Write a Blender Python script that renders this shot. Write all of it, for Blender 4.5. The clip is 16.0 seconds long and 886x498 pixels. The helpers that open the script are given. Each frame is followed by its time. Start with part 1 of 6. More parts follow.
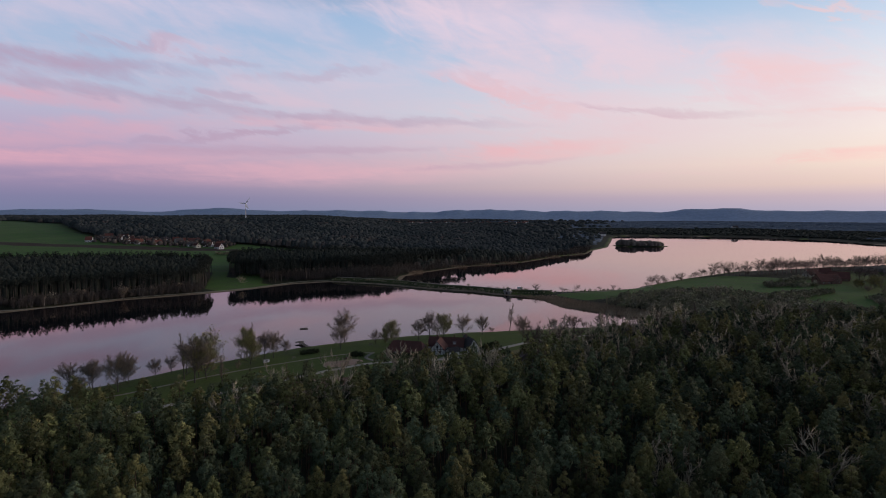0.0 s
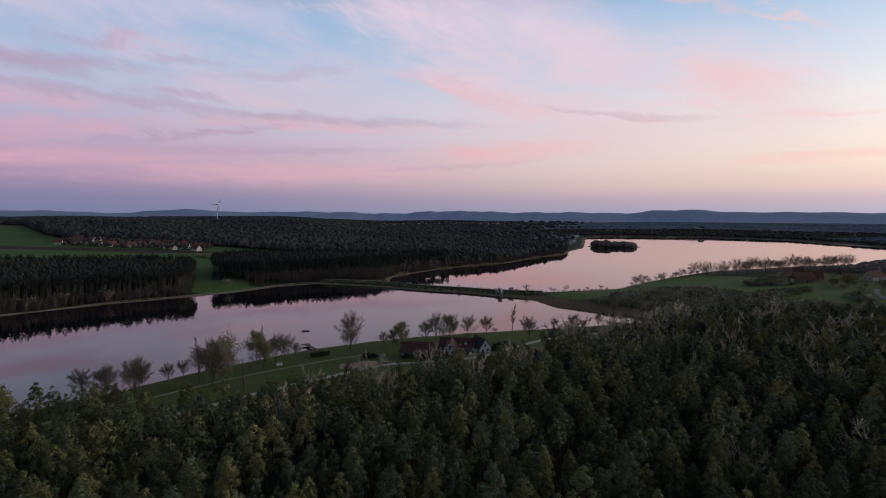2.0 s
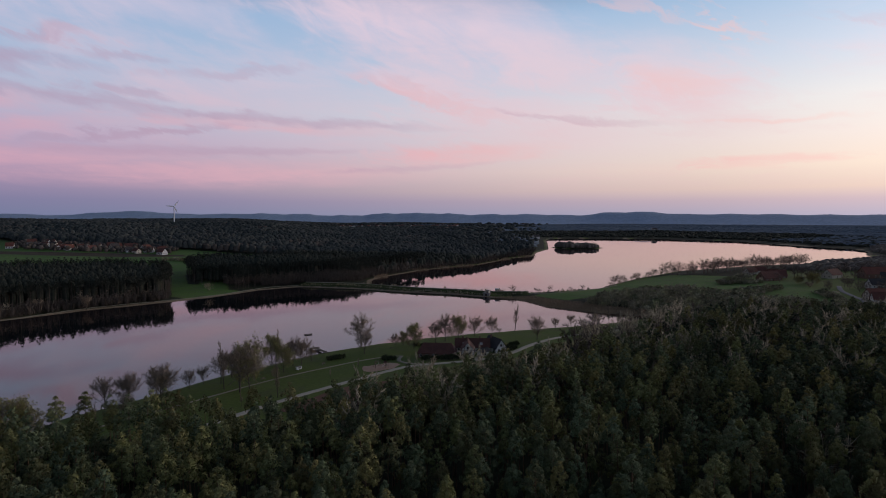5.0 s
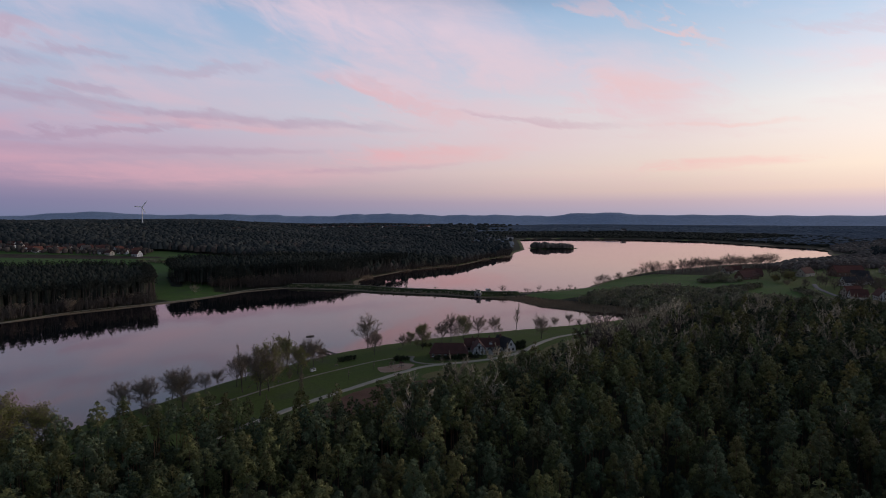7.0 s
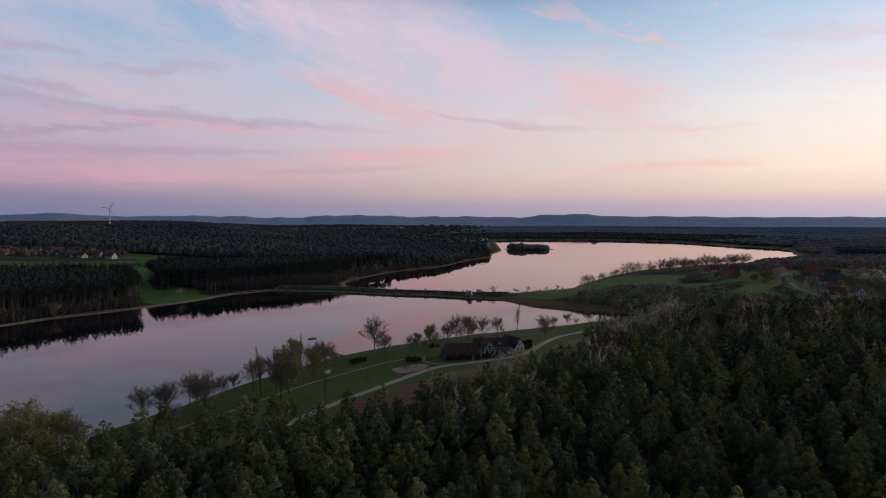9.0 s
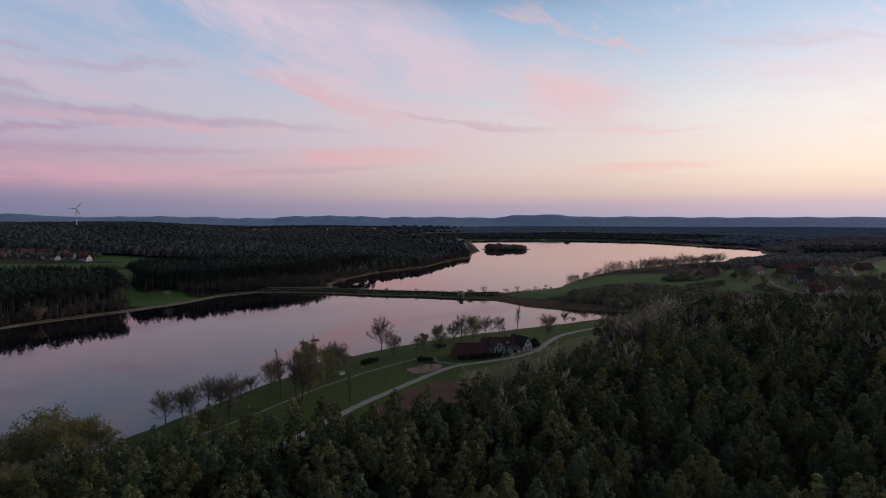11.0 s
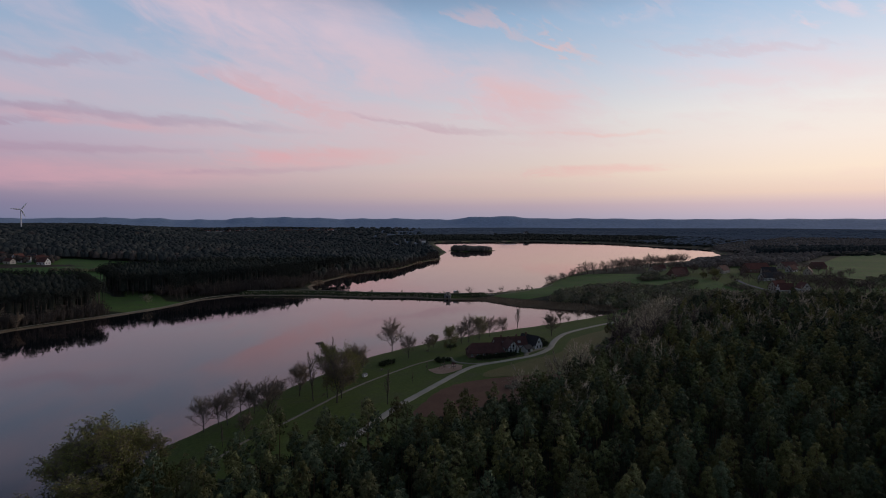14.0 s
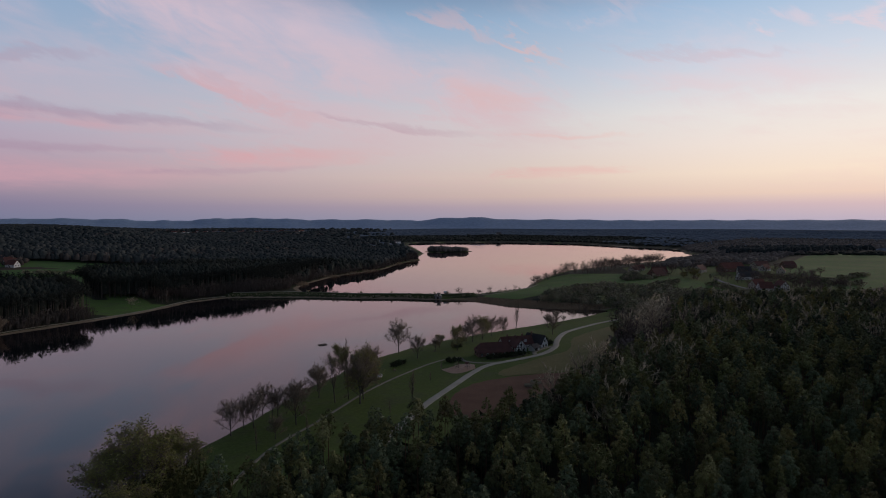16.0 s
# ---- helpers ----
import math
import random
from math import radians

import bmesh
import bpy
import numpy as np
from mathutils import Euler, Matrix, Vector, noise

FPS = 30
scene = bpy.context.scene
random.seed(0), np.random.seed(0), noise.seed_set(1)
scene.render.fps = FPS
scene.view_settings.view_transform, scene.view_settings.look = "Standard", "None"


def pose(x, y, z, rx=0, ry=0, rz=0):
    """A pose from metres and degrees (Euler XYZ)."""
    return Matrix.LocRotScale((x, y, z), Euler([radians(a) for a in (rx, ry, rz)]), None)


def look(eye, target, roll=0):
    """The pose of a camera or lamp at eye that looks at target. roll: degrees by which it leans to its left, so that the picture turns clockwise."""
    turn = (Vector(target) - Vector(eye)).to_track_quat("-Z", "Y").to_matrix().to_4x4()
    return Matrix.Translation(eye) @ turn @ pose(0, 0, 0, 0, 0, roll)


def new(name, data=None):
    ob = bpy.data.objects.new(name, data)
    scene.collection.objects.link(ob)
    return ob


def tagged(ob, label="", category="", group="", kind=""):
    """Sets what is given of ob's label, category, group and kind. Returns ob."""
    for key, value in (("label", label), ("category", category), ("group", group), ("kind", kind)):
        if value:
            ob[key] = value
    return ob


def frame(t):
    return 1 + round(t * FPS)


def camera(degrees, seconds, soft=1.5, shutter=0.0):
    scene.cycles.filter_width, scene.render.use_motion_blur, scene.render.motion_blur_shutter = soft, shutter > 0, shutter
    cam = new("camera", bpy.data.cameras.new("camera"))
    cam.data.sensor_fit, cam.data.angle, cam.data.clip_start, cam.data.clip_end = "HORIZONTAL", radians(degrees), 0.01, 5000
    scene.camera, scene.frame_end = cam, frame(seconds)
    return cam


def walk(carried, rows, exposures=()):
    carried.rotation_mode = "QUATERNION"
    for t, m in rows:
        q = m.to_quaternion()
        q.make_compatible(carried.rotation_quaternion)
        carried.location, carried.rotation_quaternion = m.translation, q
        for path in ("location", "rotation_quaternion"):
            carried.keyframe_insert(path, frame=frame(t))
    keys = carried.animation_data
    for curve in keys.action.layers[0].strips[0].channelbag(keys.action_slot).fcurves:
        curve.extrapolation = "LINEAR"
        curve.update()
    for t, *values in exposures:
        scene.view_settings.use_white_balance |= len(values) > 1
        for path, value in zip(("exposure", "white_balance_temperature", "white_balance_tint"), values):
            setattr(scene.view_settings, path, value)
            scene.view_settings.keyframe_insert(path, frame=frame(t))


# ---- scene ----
cam = camera(76.0, 16.0, soft=1.0)
METRES, EYE, TILT, LEAN, TURN = 175.0, 75.0, -3.6, 0.0, 0.0
ROWS = [
    (0.0, 0.0, 0.0, 0.0, 0.0, 0.0, -0.0),
    (0.5, -0.0316, -0.0035, 0.0001, -0.81, 0.04, 0.05),
    (1.0, -0.0633, -0.0065, 0.0003, -1.62, 0.06, 0.1),
    (1.5, -0.095, -0.0088, 0.0003, -2.4, 0.09, 0.14),
    (2.0, -0.1268, -0.0104, 0.0004, -3.21, 0.12, 0.21),
    (2.5, -0.1586, -0.0114, 0.0005, -4.02, 0.14, 0.26),
    (3.0, -0.1905, -0.0121, 0.0005, -4.83, 0.18, 0.31),
    (3.5, -0.2222, -0.0122, 0.0009, -5.63, 0.19, 0.37),
    (4.0, -0.2517, -0.0119, 0.0008, -6.38, 0.23, 0.43),
    (6.5, -0.4094, -0.0009, 0.0015, -10.39, 0.32, 0.69),
    (7.0, -0.4406, 0.0019, 0.0018, -11.2, 0.33, 0.74),
    (7.5, -0.4697, 0.0051, 0.0019, -11.94, 0.37, 0.77),
    (8.0, -0.5027, 0.0093, 0.0023, -12.78, 0.38, 0.85),
    (8.5, -0.5336, 0.0137, 0.0022, -13.58, 0.41, 0.9),
    (9.0, -0.5643, 0.0186, 0.0022, -14.39, 0.43, 0.94),
    (11.5, -0.7145, 0.0482, 0.0051, -18.27, 0.43, 1.23),
    (12.0, -0.7468, 0.0559, 0.0058, -19.11, 0.45, 1.27),
    (12.5, -0.777, 0.0636, 0.0062, -19.91, 0.47, 1.32),
    (13.0, -0.8051, 0.0713, 0.0067, -20.65, 0.48, 1.34),
    (13.5, -0.8347, 0.08, 0.0072, -21.43, 0.47, 1.38),
    (14.0, -0.8641, 0.0892, 0.0077, -22.21, 0.48, 1.43),
    (14.5, -0.8951, 0.0999, 0.008, -23.06, 0.48, 1.48),
    (15.0, -0.9222, 0.1089, 0.0084, -23.81, 0.49, 1.52),
    (15.5, -0.9515, 0.1192, 0.0089, -24.6, 0.49, 1.57),
    (16.0, -0.9824, 0.1303, 0.0098, -25.45, 0.49, 1.61),
]
walk(cam, [(t, pose(0, 0, EYE, TILT, LEAN, TURN) @ pose(METRES * x, METRES * y, METRES * z, 90 + pitch, roll, yaw)) for t, x, y, z, yaw, pitch, roll in ROWS], [(0.0, 0.1), (8.0, -0.02), (12.5, -0.1), (16.0, -0.24)])

# ---- light: after sunset, a clear pink and blue sky with streaks of cloud ----
SUNSET = radians(72)          # bearing of the afterglow, from +y towards +x

# cloud streaks: bearing, height, half length, half width, slope in degrees, weight
PINK_CLOUD = [
    (5.5, 18.9, 13.5, 3.4, -12, 0.75), (16.1, 15.6, 11.1, 2.6, -18, 0.65), (29.4, 11.7, 7.5, 3, -17, 0.8), (9.8, 11.9, 8.3, 1.7, -19, 0.65),
    (16.2, 9.5, 11.5, 2.3, -7, 0.55), (34.7, 9.1, 3.5, 0.6, -12, 0.5), (14.7, 8.1, 6.8, 0.8, 1, 0.4), (-23.4, 17.9, 8, 1.2, -1, 0.4),
    (-35.1, 16.2, 4.9, 1.1, 6, 0.4), (-23.9, 14.8, 3.3, 0.5, 7, 0.4), (56.2, 16.5, 1.9, 0.8, -9, 0.5), (62.2, 15.3, 1.8, 0.8, -11, 0.55),
    (52.4, 12.5, 9.9, 1, -6, 0.3), (41.7, 19.3, 1.1, 1.9, -59, 0.3), (-12, 11.5, 12, 1.6, -2, 0.35),
]
EMBER_CLOUD = [
    (9.9, 6.1, 8.2, 0.9, 3, 0.75), (35.3, 4.7, 4.1, 0.4, 2, 0.5), (27.5, 19, 4, 0.6, -17, 0.34), (34.2, 16.4, 3.6, 0.5, -25, 0.4),
    (37.6, 5, 5.1, 0.28, -1, 0.6), (37.6, 8.4, 4.9, 0.2, -2, 0.35), (7.3, 11.5, 7, 0.7, -17, 0.4), (-33.9, 9.6, 7.3, 0.6, -3, 0.6),
    (-31.7, 4.8, 12.4, 0.7, 3, 0.6), (-33.6, 6.7, 10.3, 0.9, 7, 0.5), (-12.5, 4, 17.9, 1, 1, 0.45), (-10, 8.6, 12, 0.5, -2, 0.45),
    (29, 12.4, 4, 1, -17, 0.3),
]
DUSKY_CLOUD = [
    (-34.2, 12.2, 8.4, 0.66, 2, 0.7), (-28.5, 10.2, 11.2, 0.5, -4, 0.55), (-9.2, 9.3, 14.8, 0.36, -2, 0.55), (-19.7, 7.4, 7.1, 0.34, 9, 0.55),
    (-14.6, 6, 12.8, 0.3, 2, 0.5), (-26.2, 14.6, 4.1, 0.5, 5, 0.4), (-11.8, 13.2, 5.9, 0.4, 5, 0.3), (21.3, 9.4, 6.9, 0.3, -6, 0.4),
    (4.9, 4.8, 7.3, 0.28, 3, 0.45), (-16.3, 6, 9.5, 0.34, 1, 0.4), (-21.9, 10.7, 3.4, 0.3, -2, 0.4), (-20.2, 13.8, 3.5, 0.3, 2, 0.35),
    (-9.3, 9.4, 4.6, 0.36, 0, 0.3), (48.7, 15.2, 7.7, 0.33, -8, 0.25),
]

class Nodes:
    """Short hand for building a node tree."""

    def __init__(self, tree):
        self.tree = tree
        tree.nodes.clear()

    def add(self, kind, **values):
        node = self.tree.nodes.new(kind)
        for key, value in values.items():
            setattr(node, key, value)
        return node

    def put(self, socket, value):
        if hasattr(value, "is_linked"):
            self.tree.links.new(value, socket)
        elif value is not None:
            socket.default_value = value

    def math(self, op, a, b=None, c=None, clamp=False):
        node = self.add("ShaderNodeMath", operation=op, use_clamp=clamp)
        for i, v in enumerate((a, b, c)):
            self.put(node.inputs[i], v)
        return node.outputs[0]

    def mix(self, fac, a, b, blend="MIX"):
        node = self.add("ShaderNodeMix", data_type="RGBA", blend_type=blend)
        self.put(node.inputs[0], fac)
        self.put(node.inputs[6], a)
        self.put(node.inputs[7], b)
        return node.outputs[2]

    def ramp(self, fac, stops, interp="LINEAR"):
        node = self.add("ShaderNodeValToRGB")
        node.color_ramp.interpolation = interp
        el = node.color_ramp.elements
        while len(el) < len(stops):
            el.new(0.5)
        for e, (p, col) in zip(el, stops):
            e.position = p
            e.color = (*col, 1) if len(col) == 3 else col
        self.put(node.inputs[0], fac)
        return node.outputs[0]

    def span(self, x, a, b, c=0.0, d=1.0, kind="SMOOTHSTEP"):
        node = self.add("ShaderNodeMapRange", interpolation_type=kind)
        for i, v in enumerate((x, a, b, c, d)):
            self.put(node.inputs[i], v)
        return node.outputs[0]

    def noise(self, vector, scale, detail=4.0, rough=0.55, distortion=0.0):
        node = self.add("ShaderNodeTexNoise")
        self.put(node.inputs["Vector"], vector)
        for key, v in (("Scale", scale), ("Detail", detail), ("Roughness", rough), ("Distortion", distortion)):
            node.inputs[key].default_value = v
        return node.outputs[0]


def lin(r, g, b):
    """A colour given in 8-bit sRGB, as linear light."""
    return tuple(c / 12.92 if c <= 0.04045 else ((c + 0.055) / 1.055) ** 2.4 for c in (r / 255, g / 255, b / 255))


def dusk_world():
    world = bpy.data.worlds.new("dusk_sky")
    scene.world = world
    world.use_nodes = True
    n = Nodes(world.node_tree)
    way = n.add("ShaderNodeTexCoord").outputs["Generated"]
    sep = n.add("ShaderNodeSeparateXYZ")
    n.put(sep.inputs[0], way)
    x, y, z = sep.outputs
    el = n.math("ARCSINE", z)
    e = n.math("DIVIDE", el, radians(40), clamp=True)          # 0 at the horizon, 1 at 40 degrees up
    flat = n.math("SQRT", n.math("ADD", n.math("MULTIPLY", x, x), n.math("MULTIPLY", y, y)))
    toward = n.math("DIVIDE", n.math("ADD", n.math("MULTIPLY", x, math.sin(SUNSET)), n.math("MULTIPLY", y, math.cos(SUNSET))), n.math("MAXIMUM", flat, 0.001))
    warm = n.math("POWER", n.span(toward, -0.3, 1.0, kind="LINEAR"), 1.6)
    cool = n.ramp(e, [(0.0, lin(116, 124, 156)), (0.037, lin(128, 126, 160)), (0.0625, lin(146, 134, 166)), (0.11, lin(174, 150, 178)), (0.175, lin(182, 167, 194)),
                      (0.25, lin(180, 184, 208)), (0.35, lin(166, 185, 214)), (0.46, lin(152, 180, 214)), (0.56, lin(104, 132, 168)), (0.8, lin(68, 84, 112)), (1.0, lin(66, 79, 102))])
    glow = n.ramp(e, [(0.0, lin(184, 178, 198)), (0.037, lin(212, 188, 194)), (0.0625, lin(240, 212, 195)), (0.11, lin(253, 232, 211)), (0.175, lin(250, 236, 225)),
                      (0.25, lin(242, 237, 233)), (0.35, lin(214, 221, 234)), (0.48, lin(170, 197, 226)), (0.60, lin(104, 132, 170)), (0.8, lin(72, 86, 112)), (1.0, lin(70, 81, 102))])
    base = n.mix(warm, cool, glow)
    # bearing and height in degrees, frayed a little so that the streaks have torn edges
    deg = 180 / math.pi
    az_deg = n.math("MULTIPLY", n.math("ARCTAN2", x, y), deg)
    el_deg = n.math("MULTIPLY", el, deg)

    def plane(su, sv, off):
        """Cloud-sheet coordinates: drawn out along the horizon, and more so low down."""
        c = n.add("ShaderNodeCombineXYZ")
        low = n.math("ADD", el_deg, 3.0)
        n.put(c.inputs[0], n.math("MULTIPLY", n.math("ADD", az_deg, n.math("MULTIPLY", el_deg, 1.3)), su))
        n.put(c.inputs[1], n.math("MULTIPLY", n.math("LOGARITHM", low, math.e), sv * 10))
        c.inputs[2].default_value = off
        return c.outputs[0]

    broad = n.noise(plane(0.05, 0.16, 3.1), 1.0, 3.0, 0.5)
    streak = n.noise(plane(0.10, 0.62, 7.7), 1.0, 7.0, 0.6, 0.5)
    wisp = n.noise(plane(0.32, 0.75, 1.4), 1.0, 6.0, 0.62, 0.6)
    fray = n.noise(plane(0.20, 0.5, 5.2), 1.0, 5.0, 0.6)
    at = n.add("ShaderNodeCombineXYZ")
    n.put(at.inputs[0], n.math("ADD", az_deg, n.math("MULTIPLY", n.math("SUBTRACT", wisp, 0.5), 16.0)))
    n.put(at.inputs[1], n.math("ADD", el_deg, n.math("MULTIPLY", n.math("SUBTRACT", fray, 0.5), n.span(el_deg, 3.0, 18.0, 0.8, 4.0))))

    def streaks(table):
        """Soft long patches of cloud: bearing, height, half length, half width, slope in degrees, weight."""
        total = None
        for az, up, half, wide, slope, weight in table:
            m = n.add("ShaderNodeMapping", vector_type="TEXTURE")
            n.put(m.inputs["Vector"], at.outputs[0])
            m.inputs["Location"].default_value = (az, up, 0)
            m.inputs["Rotation"].default_value = (0, 0, radians(slope))
            m.inputs["Scale"].default_value = (half * 1.55, wide * 1.75, 1)
            g = n.add("ShaderNodeTexGradient", gradient_type="SPHERICAL")
            n.put(g.inputs[0], m.outputs[0])
            soft = n.span(g.outputs["Fac"], 0.0, 0.8, 0.0, weight)
            total = soft if total is None else n.math("MAXIMUM", total, soft)
        return total

    grain = n.math("ADD", n.math("MULTIPLY", n.math("SUBTRACT", streak, 0.5), 1.5), n.math("MULTIPLY", n.math("SUBTRACT", wisp, 0.5), 1.0))
    textured = lambda d, a: n.math("MULTIPLY", d, n.math("ADD", 1.0, n.math("MULTIPLY", grain, a)), clamp=True)
    veil = n.span(n.math("ADD", broad, n.math("MULTIPLY", grain, 0.5)), 0.42, 0.80, 0.0, 0.38)
    veil = n.math("MULTIPLY", veil, n.span(el, radians(0.8), radians(4.5), 0.0, 1.0))
    rosy = n.ramp(e, [(0.0, lin(168, 148, 174)), (0.10, lin(201, 163, 182)), (0.2, lin(211, 178, 195)), (0.32, lin(217, 194, 210)), (0.5, lin(222, 204, 222)), (0.64, lin(118, 132, 160)), (1.0, lin(72, 84, 106))])
    peach = n.ramp(e, [(0.0, lin(212, 190, 190)), (0.10, lin(246, 212, 206)), (0.25, lin(240, 214, 216)), (0.45, lin(232, 212, 222)), (0.64, lin(120, 133, 160)), (1.0, lin(74, 85, 106))])
    cloud = n.mix(warm, rosy, peach)
    ember = n.mix(warm, (*lin(214, 166, 184), 1), (*lin(252, 206, 196), 1))
    dusky = n.mix(warm, (*lin(176, 150, 176), 1), (*lin(218, 184, 192), 1))
    col = n.mix(veil, base, cloud)
    col = n.mix(textured(streaks(PINK_CLOUD), 0.9), col, cloud)
    col = n.mix(textured(streaks(EMBER_CLOUD), 1.2), col, ember)
    col = n.mix(textured(streaks(DUSKY_CLOUD), 1.2), col, dusky)
    col = n.mix(n.span(el, radians(-3), 0.0), (*lin(60, 58, 66), 1), col)
    # a trace of clear twilight air under the clouds
    air = n.add("ShaderNodeTexSky", sky_type="NISHITA", sun_disc=False, sun_elevation=radians(0.5), sun_rotation=SUNSET, altitude=400)
    out = n.add("ShaderNodeOutputWorld")
    b1, b2, s = n.add("ShaderNodeBackground"), n.add("ShaderNodeBackground"), n.add("ShaderNodeAddShader")
    n.put(b1.inputs[0], col)
    n.put(b1.inputs[1], n.math("MULTIPLY", n.span(warm, 0.70, 1.0, 0.97, 1.12), n.span(toward, -0.98, -0.42, 0.25, 1.0)))
    n.put(b2.inputs[0], air.outputs[0])
    b2.inputs[1].default_value = 0.004
    n.put(s.inputs[0], b1.outputs[0])
    n.put(s.inputs[1], b2.outputs[0])
    n.put(out.inputs[0], s.outputs[0])


dusk_world()
glow_data = bpy.data.lights.new("afterglow", "SUN")
glow_data.energy, glow_data.angle, glow_data.color = 1.0, radians(30), (1.0, 0.78, 0.64)
glow_lamp = new("afterglow", glow_data)
glow_lamp.matrix_world = look((900 * math.sin(SUNSET), 900 * math.cos(SUNSET), 75 + 900 * math.tan(radians(9))), (0, 0, 75))

# ---- materials ----


def surface(name, c1, c2, scale, rough=0.9, c3=None, fine=None, bump=0.0, island=0.0, each=0.0, edge=0.15, metal=0.0, spec=0.3, coords="Object"):
    """Two colours mixed by a broad noise, a third by a finer one, grain in value, and relief."""
    m = bpy.data.materials.new(name)
    m.use_nodes = True
    n = Nodes(m.node_tree)
    at = n.add("ShaderNodeTexCoord").outputs[coords]
    big = n.noise(at, scale, 3.0, 0.6)
    col = n.mix(n.span(big, 0.5 - edge, 0.5 + edge), (*c1, 1), (*c2, 1))
    small = n.noise(at, fine or scale * 9, 4.0, 0.65)
    if c3:
        col = n.mix(n.span(small, 0.48, 0.75, 0.0, 0.8), col, (*c3, 1))
    value = n.span(small, 0.2, 0.8, 0.72, 1.28, "LINEAR")
    if island:
        geo = n.add("ShaderNodeNewGeometry")
        value = n.math("MULTIPLY", value, n.span(geo.outputs["Random Per Island"], 0.0, 1.0, 1 - island, 1 + island, "LINEAR"))
    if each:
        own = n.add("ShaderNodeObjectInfo").outputs["Random"]
        value = n.math("MULTIPLY", value, n.span(own, 0.0, 1.0, 1 - each, 1 + each, "LINEAR"))
    hsv = n.add("ShaderNodeHueSaturation")
    n.put(hsv.inputs["Value"], value)
    n.put(hsv.inputs["Color"], col)
    bsdf = n.add("ShaderNodeBsdfPrincipled")
    n.put(bsdf.inputs["Base Color"], hsv.outputs[0])
    bsdf.inputs["Roughness"].default_value = rough
    bsdf.inputs["Metallic"].default_value = metal
    bsdf.inputs["Specular IOR Level"].default_value = spec
    if bump:
        b = n.add("ShaderNodeBump")
        b.inputs["Strength"].default_value = 0.7
        b.inputs["Distance"].default_value = bump
        n.put(b.inputs["Height"], small)
        n.put(bsdf.inputs["Normal"], b.outputs[0])
    out = n.add("ShaderNodeOutputMaterial")
    n.put(out.inputs[0], bsdf.outputs[0])
    return m


def foliage(name, stops):
    """Needles or twigs whose colour goes tree by tree, with lighter and darker clumps."""
    m = bpy.data.materials.new(name)
    m.use_nodes = True
    n = Nodes(m.node_tree)
    at = n.add("ShaderNodeTexCoord").outputs["Object"]
    tint = n.add("ShaderNodeAttribute", attribute_name="tint").outputs["Fac"]
    own = n.math("FRACT", n.math("ADD", tint, n.add("ShaderNodeObjectInfo").outputs["Random"]))
    col = n.ramp(own, stops)
    clumps, fine = n.noise(at, 0.55, 3.0, 0.6), n.noise(at, 3.5, 3.0, 0.6)
    value = n.math("MULTIPLY", n.span(clumps, 0.3, 0.7, 0.7, 1.4), n.span(fine, 0.25, 0.75, 0.7, 1.3, "LINEAR"))
    value = n.math("MULTIPLY", value, n.span(n.math("FRACT", n.math("MULTIPLY", own, 7.31)), 0.0, 1.0, 0.62, 1.42, "LINEAR"))
    hsv = n.add("ShaderNodeHueSaturation")
    n.put(hsv.inputs["Value"], value)
    n.put(hsv.inputs["Color"], col)
    bsdf = n.add("ShaderNodeBsdfPrincipled")
    n.put(bsdf.inputs["Base Color"], hsv.outputs[0])
    bsdf.inputs["Roughness"].default_value = 0.85
    bsdf.inputs["Specular IOR Level"].default_value = 0.2
    out = n.add("ShaderNodeOutputMaterial")
    n.put(out.inputs[0], bsdf.outputs[0])
    return m


def water_material():
    m = bpy.data.materials.new("lake_water")
    m.use_nodes = True
    n = Nodes(m.node_tree)
    at = n.add("ShaderNodeTexCoord").outputs["Object"]
    stretch = n.add("ShaderNodeMapping")
    n.put(stretch.inputs[0], at)
    stretch.inputs["Scale"].default_value = (1.0, 0.55, 1.0)
    stretch.inputs["Rotation"].default_value = (0, 0, radians(25))
    ripples = n.noise(stretch.outputs[0], 0.9, 3.0, 0.6)
    patches = n.noise(at, 0.012, 3.0, 0.5)
    deep = n.add("ShaderNodeBsdfDiffuse")
    n.put(deep.inputs["Color"], n.mix(patches, (0.008, 0.011, 0.013, 1), (0.012, 0.015, 0.016, 1)))
    pink_shine = n.add("ShaderNodeBsdfGlossy")
    # extra sky pink painted into the gloss, on top of the true reflection
    pink_shine.inputs["Color"].default_value = (1.0, 0.88, 0.895, 1)
    n.put(pink_shine.inputs["Roughness"], n.span(patches, 0.4, 0.65, 0.02, 0.055))
    b = n.add("ShaderNodeBump")
    b.inputs["Strength"].default_value = 0.12
    b.inputs["Distance"].default_value = 0.012
    n.put(b.inputs["Height"], ripples)
    gloss = n.add("ShaderNodeFresnel")
    gloss.inputs["IOR"].default_value = 1.44
    both = n.add("ShaderNodeMixShader")
    n.put(pink_shine.inputs["Normal"], b.outputs[0])
    n.put(both.inputs[0], gloss.outputs[0])
    n.put(both.inputs[1], deep.outputs[0])
    n.put(both.inputs[2], pink_shine.outputs[0])
    out = n.add("ShaderNodeOutputMaterial")
    n.put(out.inputs[0], both.outputs[0])
    return m


